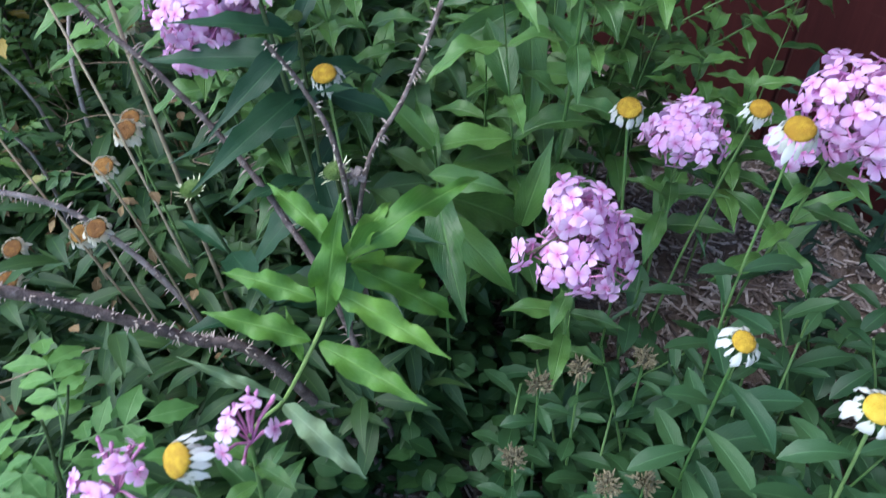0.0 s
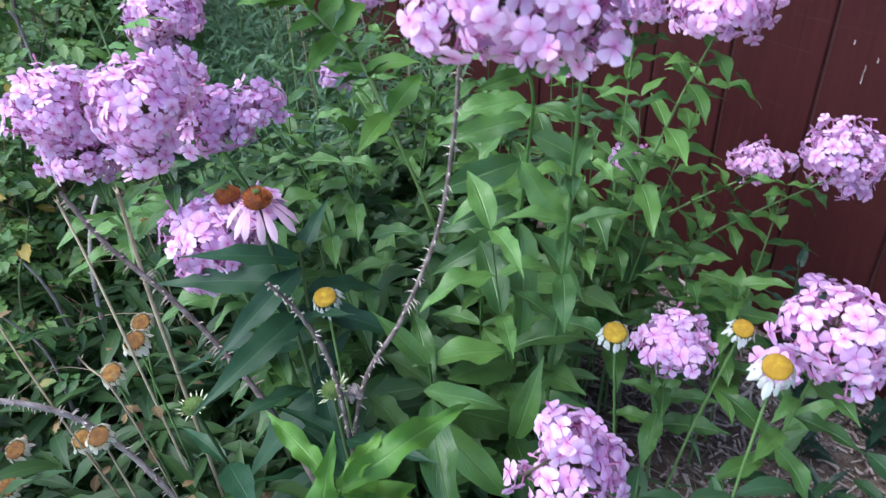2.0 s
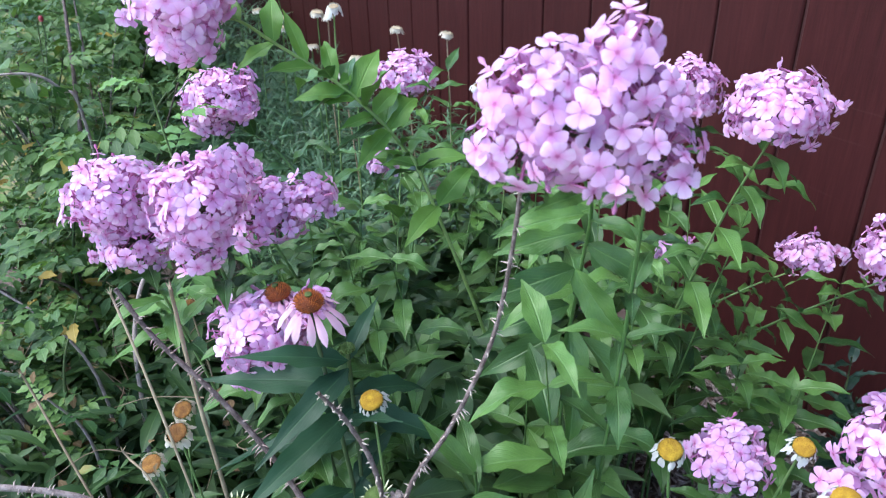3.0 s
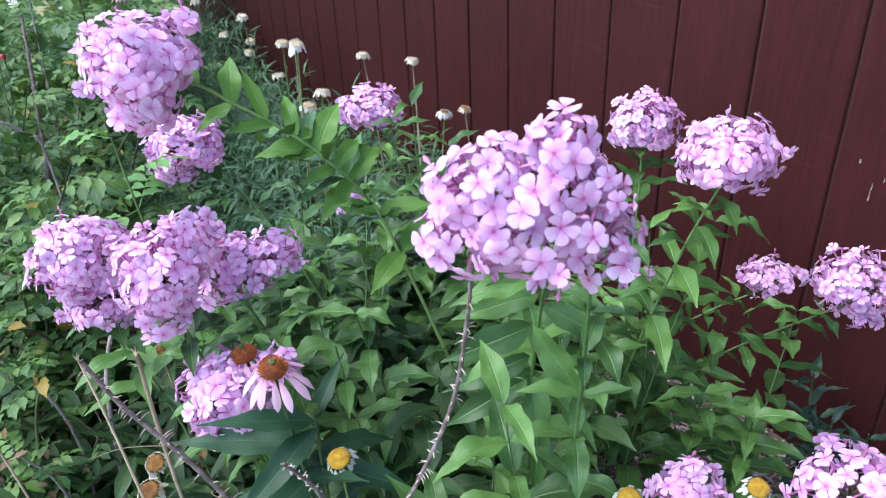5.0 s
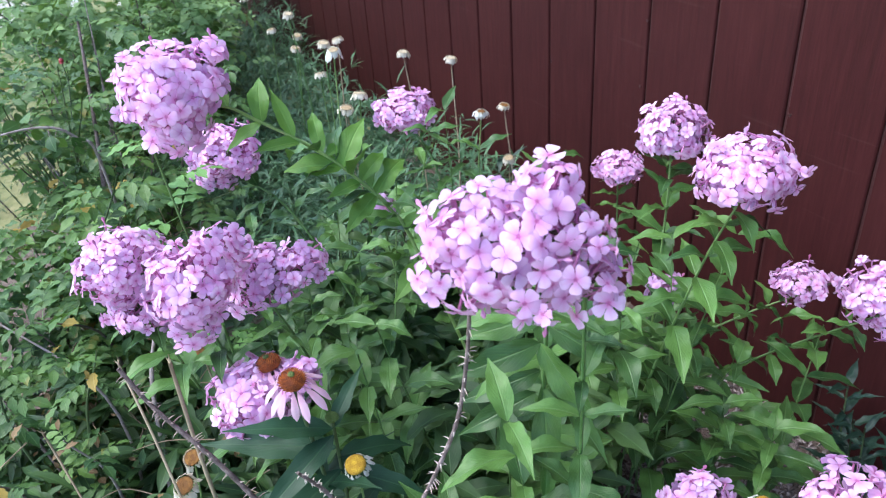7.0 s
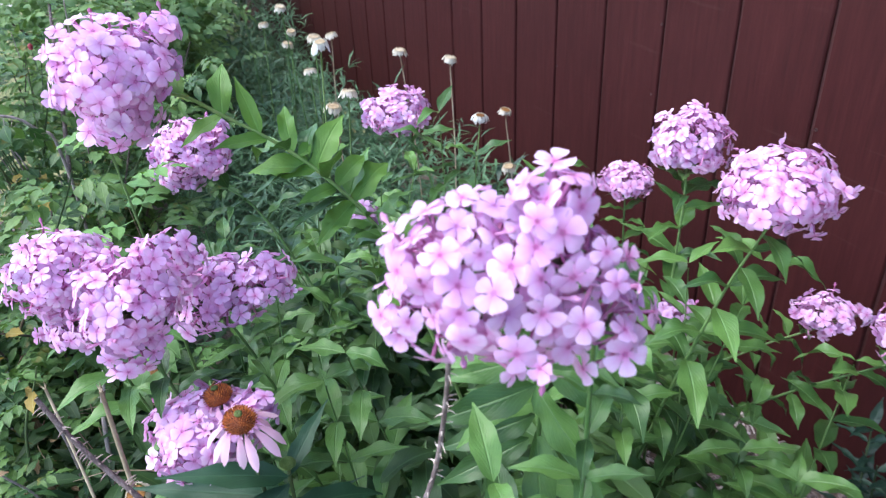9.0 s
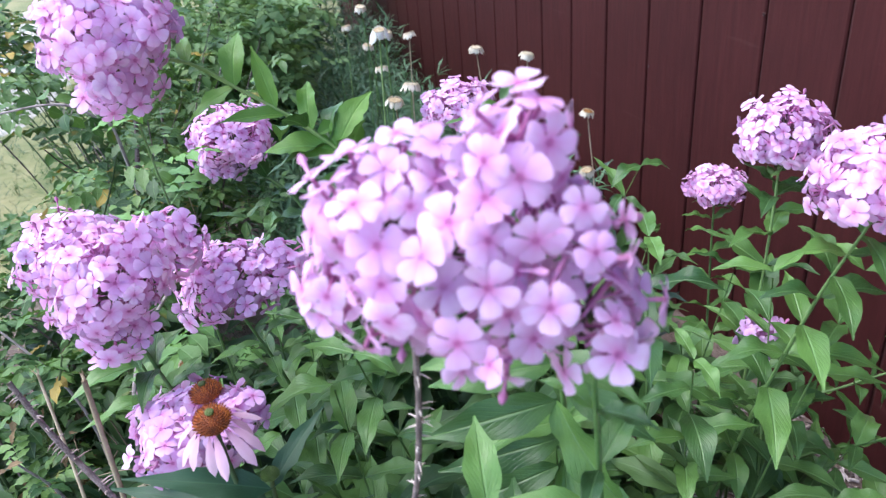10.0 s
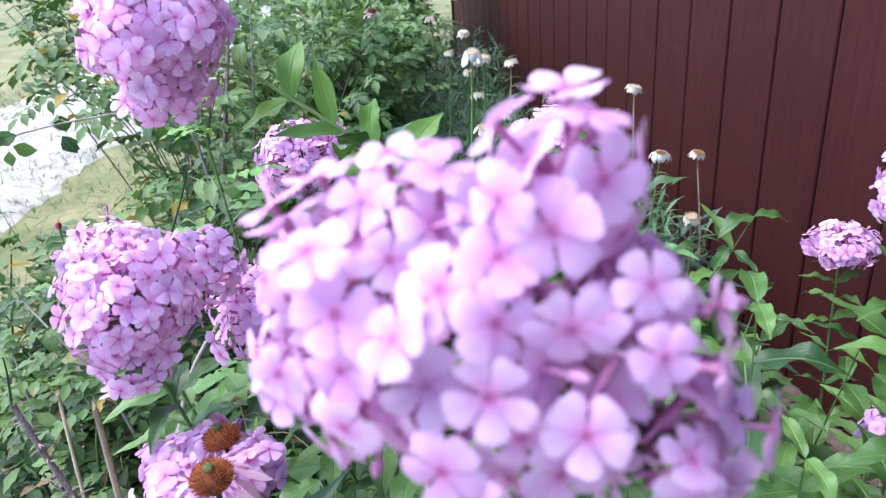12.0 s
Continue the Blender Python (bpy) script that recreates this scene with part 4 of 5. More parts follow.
# ---- coneflowers ----
def disc_data(r, h, seed):
    rnd = rng_for("disc", seed)
    verts, faces = [], []
    for i in range(6):
        t = i / 5
        rr, z = (r * math.sin(t * math.pi / 2 * 1.02 + 0.001) if i else 0.0), h * math.cos(t * math.pi / 2)
        for k in range(14):
            a = 2 * math.pi * k / 14
            w = 1 + 0.05 * rnd.uniform(-1, 1)
            verts.append((rr * w * math.cos(a), rr * w * math.sin(a), z * w - (0.0012 if i == 0 else 0)))
    for i in range(5):
        for k in range(14):
            faces.append((i * 14 + k, (i + 1) * 14 + k, (i + 1) * 14 + (k + 1) % 14, i * 14 + (k + 1) % 14))
    o = len(verts)
    verts += [(0.75 * x, 0.75 * y, -h * 0.8) for x, y, z in verts[-14:]]
    for k in range(14):
        faces.append((o - 14 + k, o + k, o + (k + 1) % 14, o - 14 + (k + 1) % 14))
    faces.append(tuple(o + k for k in range(14)))
    return verts, faces


def cone_data(r, h):
    """A domed cone set with short spines in spirals; returns spines and a smooth core."""
    bits = []
    core = []
    for i in range(7):
        a = i / 6 * math.pi / 2
        core.append(Vector((0, 0, h * math.sin(a) - 0.002)))
    ring, faces = [], []
    for i in range(7):
        a = i / 6 * math.pi / 2
        rr = r * 0.9 * math.cos(a) + 1e-4
        for k in range(12):
            b = 2 * math.pi * k / 12
            ring.append(Vector((rr * math.cos(b), rr * math.sin(b), h * 0.9 * math.sin(a) - 0.001)))
    for i in range(6):
        for k in range(12):
            faces.append((i * 12 + k, i * 12 + (k + 1) % 12, (i + 1) * 12 + (k + 1) % 12, (i + 1) * 12 + k))
    faces.append(tuple(reversed(range(12))))
    bits.append((ring, faces))
    n = 230
    for i in range(n):
        u = (i + 0.5) / n
        s = math.sqrt(1 - u * u)
        a = i * 2.39996
        d = Vector((s * math.cos(a), s * math.sin(a), u))
        p = Vector((r * 0.88 * d.x, r * 0.88 * d.y, h * 0.88 * d.z))
        nrm = Vector((d.x / r, d.y / r, d.z / h)).normalized()
        nrm = (nrm + Vector((0, 0, 0.35))).normalized()
        bits.append(tube_data([p, p + nrm * 0.0035 * (0.6 if u > 0.9 else 1)], 0.0007, 0.00018, 4))
    return join_data(bits)


CONE = mesh_of("cone", *cone_data(0.0148, 0.0125), M_CONE)
CONE_EYE = mesh_of("cone_eye", *disc_data(0.0038, 0.002, "eye"), M_CONEEYE)


CONE_PETALS = []
for k in range(4):
    v, f, u = leaf_data(0.25, 0.3 + 0.2 * k, -0.18, 0.012, ("cp", k), rows=6, belly=0.62, tip=0.55)
    CONE_PETALS.append(mesh_of("petal", v.tolist(), f.tolist(), M_CONEPETAL, u))
BUD_PETALS = []
for k in range(3):
    v, f, u = leaf_data(0.2, -0.3 + 0.5 * k, -0.15, 0.0, ("bp", k), rows=4, half=1, belly=0.55)
    BUD_PETALS.append(mesh_of("petal", v.tolist(), f.tolist(), M_BUDPETAL, u))


def coneflower(centre, base, mid, axis, seed, label, petal=0.037, leaves=3, leaf=0.14):
    rnd = rng_for("cone", seed)
    b = Vector(base)
    plant = empty("coneflower", base, label, "coneflower", "coneflowers")
    leafy_stem(plant, base, [base, mid, tuple(Vector(centre) - Vector(axis).normalized() * 0.006)], ("cf", seed), CONE_LEAVES, leaves, leaf, M_STEMDARK, 0.0028, 0.0022, start=0.4, end=0.85, taper=0.3)
    m = frame_of(Vector(centre) - b, Vector(axis).orthogonal(), axis)
    head = piece("flower_head", CONE, plant, m, "spiny orange-brown cone with drooping pink petals")
    piece("cone_eye", CONE_EYE, head, pose(0, 0, 0.0124))
    n = 14
    for k in range(n):
        a = 2 * math.pi * k / n + rnd.uniform(-0.12, 0.12)
        side = Vector((math.cos(a), math.sin(a), 0))
        way = side * 0.85 + Vector((0, 0, rnd.uniform(-0.8, -0.2)))
        piece("petal", rnd.choice(CONE_PETALS), head, sized(frame_of(side * 0.0135 + Vector((0, 0, -0.0005)), way, (0, 0, 1)), petal * rnd.uniform(0.9, 1.1), rnd.uniform(0.9, 1.15)))


coneflower((-0.602, 0.231, 0.842), (-0.6, 0.27, 0.06), (-0.585, 0.255, 0.5), (0.22, -0.02, 1), 1, "purple coneflower with drooping pale pink petals")
coneflower((-0.686, 0.223, 0.808), (-0.64, 0.28, 0.06), (-0.65, 0.26, 0.45), (-0.12, -0.12, 1), 2, "purple coneflower partly behind its neighbour", leaves=2)
coneflower((-3.103, 0.549, 0.796), (-3.1, 0.6, 0.0), (-3.1, 0.57, 0.4), (0.2, 0, 1), 3, "distant pink coneflower by the shrubs", leaves=2)


def cone_bud(centre, base, seed, leaves=2):
    rnd = rng_for("cbud", seed)
    b = Vector(base)
    plant = empty("coneflower_bud", base, "green coneflower bud with short cream petals", "flower bud", "coneflower buds")
    leafy_stem(plant, base, [base, tuple(b.lerp(Vector(centre), 0.5) + Vector((0.01, 0.01, 0.03))), centre], ("cb", seed), CONE_LEAVES, leaves, 0.12, M_STEMDARK, 0.0026, 0.002, start=0.5, end=0.92, taper=0.1)
    v, f = cone_data(0.011, 0.008)
    head = piece("flower_head", mesh_of("flower_head", v, f, M_BUDGREEN), plant, frame_of(Vector(centre) - b, (1, 0, 0), (rnd.uniform(-.2, .3), rnd.uniform(-.3, .1), 1)))
    for k in range(15):
        a = 2 * math.pi * k / 15 + rnd.uniform(-0.15, 0.15)
        side = Vector((math.cos(a), math.sin(a), 0))
        piece("petal", rnd.choice(BUD_PETALS), head, sized(frame_of(side * 0.0095, side * 0.8 + Vector((0, 0, rnd.uniform(0.1, 0.9))), (0, 0, 1)), rnd.uniform(0.009, 0.014), 0.85))


cone_bud((-0.589, 0.118, 0.632), (-0.57, 0.18, 0.06), 1)
cone_bud((-0.512, 0.247, 0.648), (-0.54, 0.25, 0.06), 2, 3)

# broad dark leaves round the coneflower stems
plant = empty("coneflower_shoot", (-0.58, 0.25, 0.06), "dark green coneflower shoot with broad pointed leaves", "coneflower", "coneflowers")
b = Vector((-0.58, 0.25, 0.06))
leafy_stem(plant, b, [tuple(b), (-0.59, 0.26, 0.4), (-0.595, 0.263, 0.774)], "cshoot", CONE_LEAVES, 2, 0.1, M_STEMDARK, 0.003, 0.002, start=0.3, end=0.6)
rnd = rng_for("cshoot")
LEFT = -RIGHT
for up, along, away, ln, dip in ((0.655, 0.95, 0.15, 0.145, -0.15), (0.70, -1.0, -0.1, 0.125, -0.25), (0.765, -0.35, 0.8, 0.085, 0.6), (0.72, -0.8, 0.5, 0.11, -0.1), (0.57, 0.8, -0.6, 0.145, -0.35), (0.6, -0.3, -0.9, 0.119, -0.5)):
    way = LEFT * along + Vector((-0.867, 0.498, 0)) * away + Vector((0, 0, dip))
    piece("leaf", rnd.choice(CONE_LEAVES), plant, sized(frame_of(Vector((-0.593, 0.261, up)) - b, way, (0.3, -0.15, 1)), ln, rnd.uniform(0.9, 1.15)))
for up, tip in ((0.765, (-0.606, 0.151, 0.789)), (0.735, (-0.67, 0.125, 0.713)), (0.755, (-0.539, 0.153, 0.705)), (0.70, (-0.534, 0.125, 0.652))):
    seat = Vector((-0.593, 0.261, up))
    v = Vector(tip) - seat
    piece("leaf", rnd.choice(CONE_LEAVES[:2]), plant, sized(frame_of(seat - b, v + Vector((0, 0, 0.25 * v.length)), (0.45, -0.15, 0.85)), v.length * 1.06, 0.9))
v, f = cone_data(0.006, 0.006)
piece("bud", mesh_of("bud", v, f, M_BUDGREEN), plant, Matrix.Translation(Vector((-0.595, 0.263, 0.777)) - b), "small round green bud")


# ---- daisies ----
DISC_P = mesh_of("disc", *disc_data(0.0092, 0.0008, 3), M_DISCPALE)
DISC_Y, DISC_B = mesh_of("disc", *disc_data(0.0122, 0.005, 1), M_DISC), mesh_of("disc", *disc_data(0.0096, 0.0014, 2), M_DISCBROWN)


def petal_set(material, tag, arch=1.3):
    out = []
    for k in range(4):
        v, f, u = leaf_data(0.36, arch + 0.25 * k, -0.3, 0.06, (tag, k), rows=5, half=1, belly=0.55, tip=0.5)
        out.append(mesh_of("petal", v.tolist(), f.tolist(), material, u))
    return out


WHITE_PETALS, LIMP_PETALS, WITHERED_PETALS = petal_set(M_WHITE, "wp"), petal_set(M_WHITE, "lp", 0.15), petal_set(M_WITHER, "wi", 0.1)


def daisy(centre, base, seed, spent=False, axis=(0.1, -0.05, 1), size=1.0, leaves=5, petal=0.0185, droop=1.0, sparse=0, cup=False, kinds=None, leaf=0.05, end=0.72, white=False):
    rnd = rng_for("daisy", seed)
    b, c, ax = Vector(base), Vector(centre), Vector(axis).normalized()
    label = "spent daisy with browned disc and withered petals" if spent else "fading daisy with yellow disc and hanging white petals"
    plant = empty("daisy", base, label, "daisy", "spent daisies" if spent else "daisies")
    mid = b.lerp(c, 0.55) + Vector((rnd.gauss(0, 0.012), rnd.gauss(0, 0.012), 0.02))
    leafy_stem(plant, base, [tuple(b), tuple(mid), tuple(c - ax * 0.004 * size)], ("da", seed), kinds or NARROW_LEAVES, leaves, leaf, M_STEM if not spent or rnd.random() < 0.6 else M_STRAW, 0.0021, 0.0015, start=0.1, end=end, taper=0.4)
    head = piece("flower_head", DISC_P if cup else DISC_B if spent else DISC_Y, plant, sized(frame_of(c - b, ax.orthogonal(), ax), size))
    petals_ = WITHERED_PETALS if spent and not white else LIMP_PETALS if cup or droop == 1.0 else WHITE_PETALS
    n = (17 if not spent or white else 22) - sparse
    for k in range(n):
        a = 2 * math.pi * k / n + rnd.uniform(-0.14, 0.14)
        side = Vector((math.cos(a), math.sin(a), 0))
        way = side * (rnd.uniform(0.55, 0.95) if not spent or white else rnd.uniform(0.6, 0.9)) + Vector((0, 0, rnd.uniform(-0.75, -0.3) * droop if not spent or white else rnd.uniform(-0.95, -0.3)))
        if cup or not spent and droop == 1.0 or spent and not white:
            way = side * rnd.uniform(0.3, 0.65) + Vector((0, 0, -0.85))
        piece("petal", rnd.choice(petals_), head, sized(frame_of(side * (0.0102 if spent else 0.0122) + Vector((0, 0, 0.0026 if spent else 0.0006)), way, side * 0.3 + Vector((0, 0, 1))), petal * rnd.uniform(0.7, 1.2), rnd.uniform(0.85, 1.3) if spent else rnd.uniform(0.6, 1.05)))


daisy((-0.564, 0.272, 0.728), (-0.53, 0.31, 0.06), "A", axis=(0.35, -0.3, 1), leaves=2)
daisy((-0.368, 0.503, 0.707), (-0.4, 0.55, 0.06), "B", axis=(0.35, -0.3, 1), leaves=3)
daisy((-0.322, 0.65, 0.675), (-0.41, 0.66, 0.06), "C", axis=(0.35, -0.25, 1), leaves=3, size=0.95)
daisy((-0.221, 0.551, 0.748), (-0.24, 0.62, 0.06), "D", axis=(0.3, -0.35, 1), leaves=7, size=1.08, petal=0.021, kinds=DAISY_LEAVES, leaf=0.07, end=0.75)
daisy((-0.138, 0.43, 0.634), (-0.16, 0.47, 0.06), "W", axis=(0.35, -0.05, 1), leaves=9, size=0.85, petal=0.024, droop=0.6, kinds=DAISY_LEAVES, leaf=0.09, end=0.93)
daisy((-0.034, 0.45, 0.65), (-0.02, 0.5, 0.06), "X", axis=(0.2, -0.25, 1), leaves=9, petal=0.022, droop=0.6, kinds=DAISY_LEAVES, leaf=0.085, end=0.92)
daisy((-0.262, 0.005, 0.676), (-0.36, -0.02, 0.03), "N", axis=(0.2, -0.75, 0.75), leaves=2, petal=0.018)
for k, (c, b) in enumerate((((-0.734, 0.091, 0.634), (-0.7, 0.12, 0.04)), ((-0.824, 0.109, 0.592), (-0.8, 0.13, 0.04)), ((-0.699, 0.019, 0.546), (-0.66, 0.05, 0.04)), ((-0.754, 0.055, 0.585), (-0.7, 0.08, 0.04)),
                            ((-1.04, 0.17, 0.61), (-1.0, 0.18, 0.05)), ((-0.817, -0.081, 0.473), (-0.8, -0.05, 0.02)), ((-0.751, -0.095, 0.48), (-0.72, -0.06, 0.02)), ((-0.735, 0.0, 0.52), (-0.69, 0.04, 0.03)))):
    daisy(c, b, ("sp", k), True, axis=(0.5, -0.3, 1), leaves=2, petal=0.0125, size=1.22)
FAR = ((-1.735, 0.884, 0.803), (-1.579, 0.942, 0.813), (-1.58, 1.089, 0.657), (-1.707, 0.668, 0.875), (-1.35, 0.573, 0.959), (-2.186, 0.728, 0.742), (-2.351, 0.705, 0.767), (-2.139, 0.711, 0.855),
       (-1.40, 0.632, 0.844), (-1.40, 0.599, 0.82), (-1.40, 0.99, 0.6), (-2.545, 0.685, 0.838), (-1.973, 0.791, 0.805), (-2.4, 0.8, 0.72), (-1.412, 0.926, 0.73), (-1.75, 0.66, 0.79))
for k, c in enumerate(FAR):
    r = rng_for("far", k)
    fresh = k in (4, 14)
    daisy(c, (c[0] + r.uniform(-0.05, 0.06), c[1] + r.uniform(-0.06, 0.04), 0.05), ("far", k), True, axis=(r.uniform(-0.2, 0.35), r.uniform(-0.2, 0.2), 1), leaves=7, kinds=LANCE_LEAVES if k in (2, 10, 14) else None, leaf=0.065 if k in (2, 10, 14) else 0.05, size=1.2 if not fresh else 1.0, white=fresh, cup=k not in (2, 14), petal=0.021 if fresh else 0.0135, droop=0.8 if fresh else 1.0)


# ---- thorny canes and dry stalks ----
def cane(line, r0, r1, seed, thorns, label, thorn=0.006, lump=None):
    base = Vector(line[0])
    plant = empty("rose_cane", base, label, "rose cane", "bare rose canes")
    pts = spline(line, 16)
    v, f = tube_data(pts, r0, r1, 9, 0.13, seed)
    bark = piece("cane", mesh_of("cane", [q - base for q in v], f, M_CANE), plant, pose(0, 0, 0))
    rnd = rng_for("cane", seed)
    bits = []
    for _ in range(int(thorns * 1.15)):
        x = rnd.uniform(0.12, 0.99) * (len(pts) - 1)
        i = min(int(x), len(pts) - 2)
        p = pts[i].lerp(pts[i + 1], x - i)
        way = (pts[i + 1] - pts[i]).normalized()
        o = way.orthogonal()
        o.rotate(Matrix.Rotation(rnd.uniform(0, 6.28), 3, way))
        r = r0 + (r1 - r0) * x / len(pts)
        ln = thorn * rnd.uniform(0.4, 1.05)
        bits.append(tube_data([p - base + o * r * 0.6, p - base + o * (r + ln * 0.5) - way * ln * 0.05, p - base + o * (r + ln) - way * ln * 0.3], min(0.0012, r * 0.4), 0.0001, 4))
    tagged(piece("thorn_coat", mesh_of("thorn_coat", *join_data(bits), M_THORN), bark, pose(0, 0, 0)), "fine pale thorns", kind="stuff")
    if lump:
        bits = []
        for _ in range(16):
            d = Vector((rnd.gauss(0, 1), rnd.gauss(0, 1), rnd.gauss(0, 1))).normalized()
            bits.append(tube_data([Vector(lump) - base + d * 0.003, Vector(lump) - base + d * 0.011], 0.004, 0.002, 5))
        piece("knot", mesh_of("knot", *join_data(bits), M_CANE), plant, pose(0, 0, 0), "grey swollen knot on the cane")


cane([(-0.6, 0.22, 0.04), (-0.54, 0.25, 0.4), (-0.502, 0.275, 0.639), (-0.482, 0.318, 0.731), (-0.461, 0.352, 0.834), (-0.446, 0.362, 0.927), (-0.43, 0.362, 1.02)], 0.0031, 0.0018, 1, 80, "bare thorny rose cane leaning up under the phlox dome", thorn=0.0055, lump=(-0.508, 0.268, 0.636))
cane([(-0.45, 0.27, 0.05), (-0.501, 0.223, 0.451), (-0.572, 0.2, 0.569), (-0.618, 0.171, 0.654), (-0.656, 0.135, 0.726), (-0.696, 0.092, 0.794), (-0.715, 0.069, 0.852)], 0.0044, 0.0023, 2, 85, "long bare thorny rose cane arching outward", thorn=0.0075)
cane([(-0.46, 0.26, 0.05), (-0.515, 0.13, 0.409), (-0.54, 0.06, 0.479), (-0.554, -0.002, 0.544), (-0.579, -0.08, 0.609), (-0.62, -0.2, 0.67)], 0.0068, 0.0058, 3, 190, "thick grey rose cane bristling with fine thorns", thorn=0.005)
cane([(-0.62, 0.15, 0.05), (-0.665, 0.088, 0.366), (-0.73, 0.031, 0.5), (-0.753, -0.033, 0.58), (-0.8, -0.15, 0.62)], 0.0045, 0.0034, 4, 90, "thin bare thorny rose cane")
cane([(-0.53, 0.27, 0.42), (-0.5, 0.248, 0.672), (-0.51, 0.228, 0.755), (-0.505, 0.2, 0.813)], 0.0032, 0.0018, 5, 45, "short dead thorny twig among coneflower leaves", thorn=0.004)
cane([(-1.35, 0.0, 0.03), (-1.5, 0.05, 0.4), (-1.75, 0.12, 0.75), (-1.9, 0.16, 0.98)], 0.007, 0.003, 6, 40, "brown woody rose branch in the bush")
cane([(-1.0, 0.02, 0.03), (-1.02, 0.06, 0.4), (-1.1, 0.1, 0.6), (-1.2, 0.22, 0.72)], 0.005, 0.0025, 7, 30, "brown woody rose branch with dry tips")


def stalk(line, r, seed, label="pale dry flower stalk, broken at the top"):
    base = Vector(line[0])
    pts = spline(line, 6)
    v, f = tube_data(pts, r, r * 0.75, 6, 0.08, seed)
    tip = pts[-1] - base
    plant = empty("dry_stalk", base, label, "dry stalk", "dry stalks")
    piece("stalk", mesh_of("stalk", [q - base for q in v], f, M_STRAW), plant, pose(0, 0, 0))
    rnd = rng_for("stalk", seed)
    bits = [tube_data([tip, tip + Vector((rnd.gauss(0, 0.003), rnd.gauss(0, 0.003), rnd.uniform(0.003, 0.012)))], r * 0.5, r * 0.1, 3) for _ in range(4)]
    piece("splintered_tip", mesh_of("splintered_tip", *join_data(bits), M_STRAW), plant, pose(0, 0, 0))


stalk([(-0.64, 0.14, 0.05), (-0.696, 0.123, 0.589), (-0.717, 0.12, 0.714), (-0.729, 0.121, 0.827)], 0.0032, 1)
stalk([(-0.63, 0.13, 0.05), (-0.7, 0.09, 0.55), (-0.76, 0.075, 0.72), (-0.8, 0.065, 0.8)], 0.002, 2)
stalk([(-0.62, 0.12, 0.05), (-0.69, 0.06, 0.55), (-0.74, 0.03, 0.63)], 0.0017, 3)
stalk([(-0.6, 0.1, 0.05), (-0.72, 0.0, 0.5), (-0.85, -0.05, 0.7)], 0.0018, 4)
stalk([(-0.57, -0.05, 0.03), (-0.6, 0.0, 0.42), (-0.62, -0.15, 0.46)], 0.0016, 5, "thin pale dry stalk lying among the grass")


# ---- front of the bed: budding phlox, rose sprig, seed heads ----
def budding(centre, base, seed, n_open, n_bud, label):
    rnd = rng_for("budding", seed)
    b, c = Vector(base), Vector(centre)
    plant = empty("phlox_plant", base, label, "phlox", "garden phlox in the bed")
    leafy_stem(plant, base, [base, tuple(b.lerp(c, 0.6) + Vector((0.01, 0, 0.03))), centre], ("bd", seed), PHLOX_LEAVES, 6, 0.07, start=0.35, end=0.92 if n_open else 0.86)
    bits, tips = [], []
    for _ in range(n_open + n_bud):
        d = Vector((rnd.gauss(0, 0.8), rnd.gauss(0, 0.8), rnd.uniform(0.3, 1.2))).normalized()
        p = c + d * rnd.uniform(0.02, 0.03) * (0.5 if not n_open else 1)
        bits.append(tube_data([c - Vector((0, 0, 0.01)), c.lerp(p, 0.5), p], 0.0009, 0.0013, 4))
        tips.append((p, d))
    head = piece("flower_head", mesh_of("flower_head", [q - c for q in join_data(bits)[0]], join_data(bits)[1], M_TUBE if n_open else M_STEM), plant, Matrix.Translation(c - b))
    for i, (p, d) in enumerate(tips):
        m = frame_of(p - c, d.orthogonal(), d)
        if i < n_open:
            piece("floret", rnd.choice(FLORETS), head, sized(m, 0.018))
        else:
            piece("bud", BUD, head, sized(m, 0.013 if n_open else 0.009))


budding((-0.261, 0.054, 0.665), (-0.4, 0.03, 0.03), 1, 5, 9, "phlox with a few open florets and pink tubes")
budding((-0.28, -0.038, 0.66), (-0.42, -0.05, 0.03), 2, 12, 8, "phlox with loose half-open florets")
budding((-0.362, 0.427, 1.074), (-0.58, 0.58, 0.06), 3, 0, 5, "slim phlox shoot tipped with pink buds")


def seed_head(centre, seed):
    rnd = rng_for("seed", seed)
    c = Vector(centre)
    b = Vector((c.x - 0.02, c.y + 0.03, 0.05))
    plant = empty("dry_seed_head", b, "dry brown seed head on a thin stem", "seed head", "dry seed heads")
    leafy_stem(plant, b, [tuple(b), tuple(b.lerp(c, 0.5)), tuple(c)], ("sh", seed), DAISY_LEAVES, 4, 0.055, start=0.5, end=0.95)
    bits = []
    for _ in range(95):
        d = Vector((rnd.gauss(0, 1), rnd.gauss(0, 1), rnd.gauss(0.3, 0.7))).normalized()
        p = c - b + d * rnd.uniform(0.003, 0.013)
        bits.append(tube_data([p, p + d * 0.004 + Vector((rnd.gauss(0, 0.002), rnd.gauss(0, 0.002), 0.001))], 0.0019, 0.0007, 4))
    piece("seed_tuft", mesh_of("seed_tuft", *join_data(bits), M_SEEDHEAD, smooth=False), plant, pose(0, 0, 0))


for k, c in enumerate(((-0.265, 0.384, 0.486), (-0.171, 0.347, 0.43), (-0.268, 0.304, 0.385), (-0.254, 0.47, 0.455), (-0.161, 0.395, 0.40), (-0.3, 0.36, 0.44))):
    seed_head(c, k)


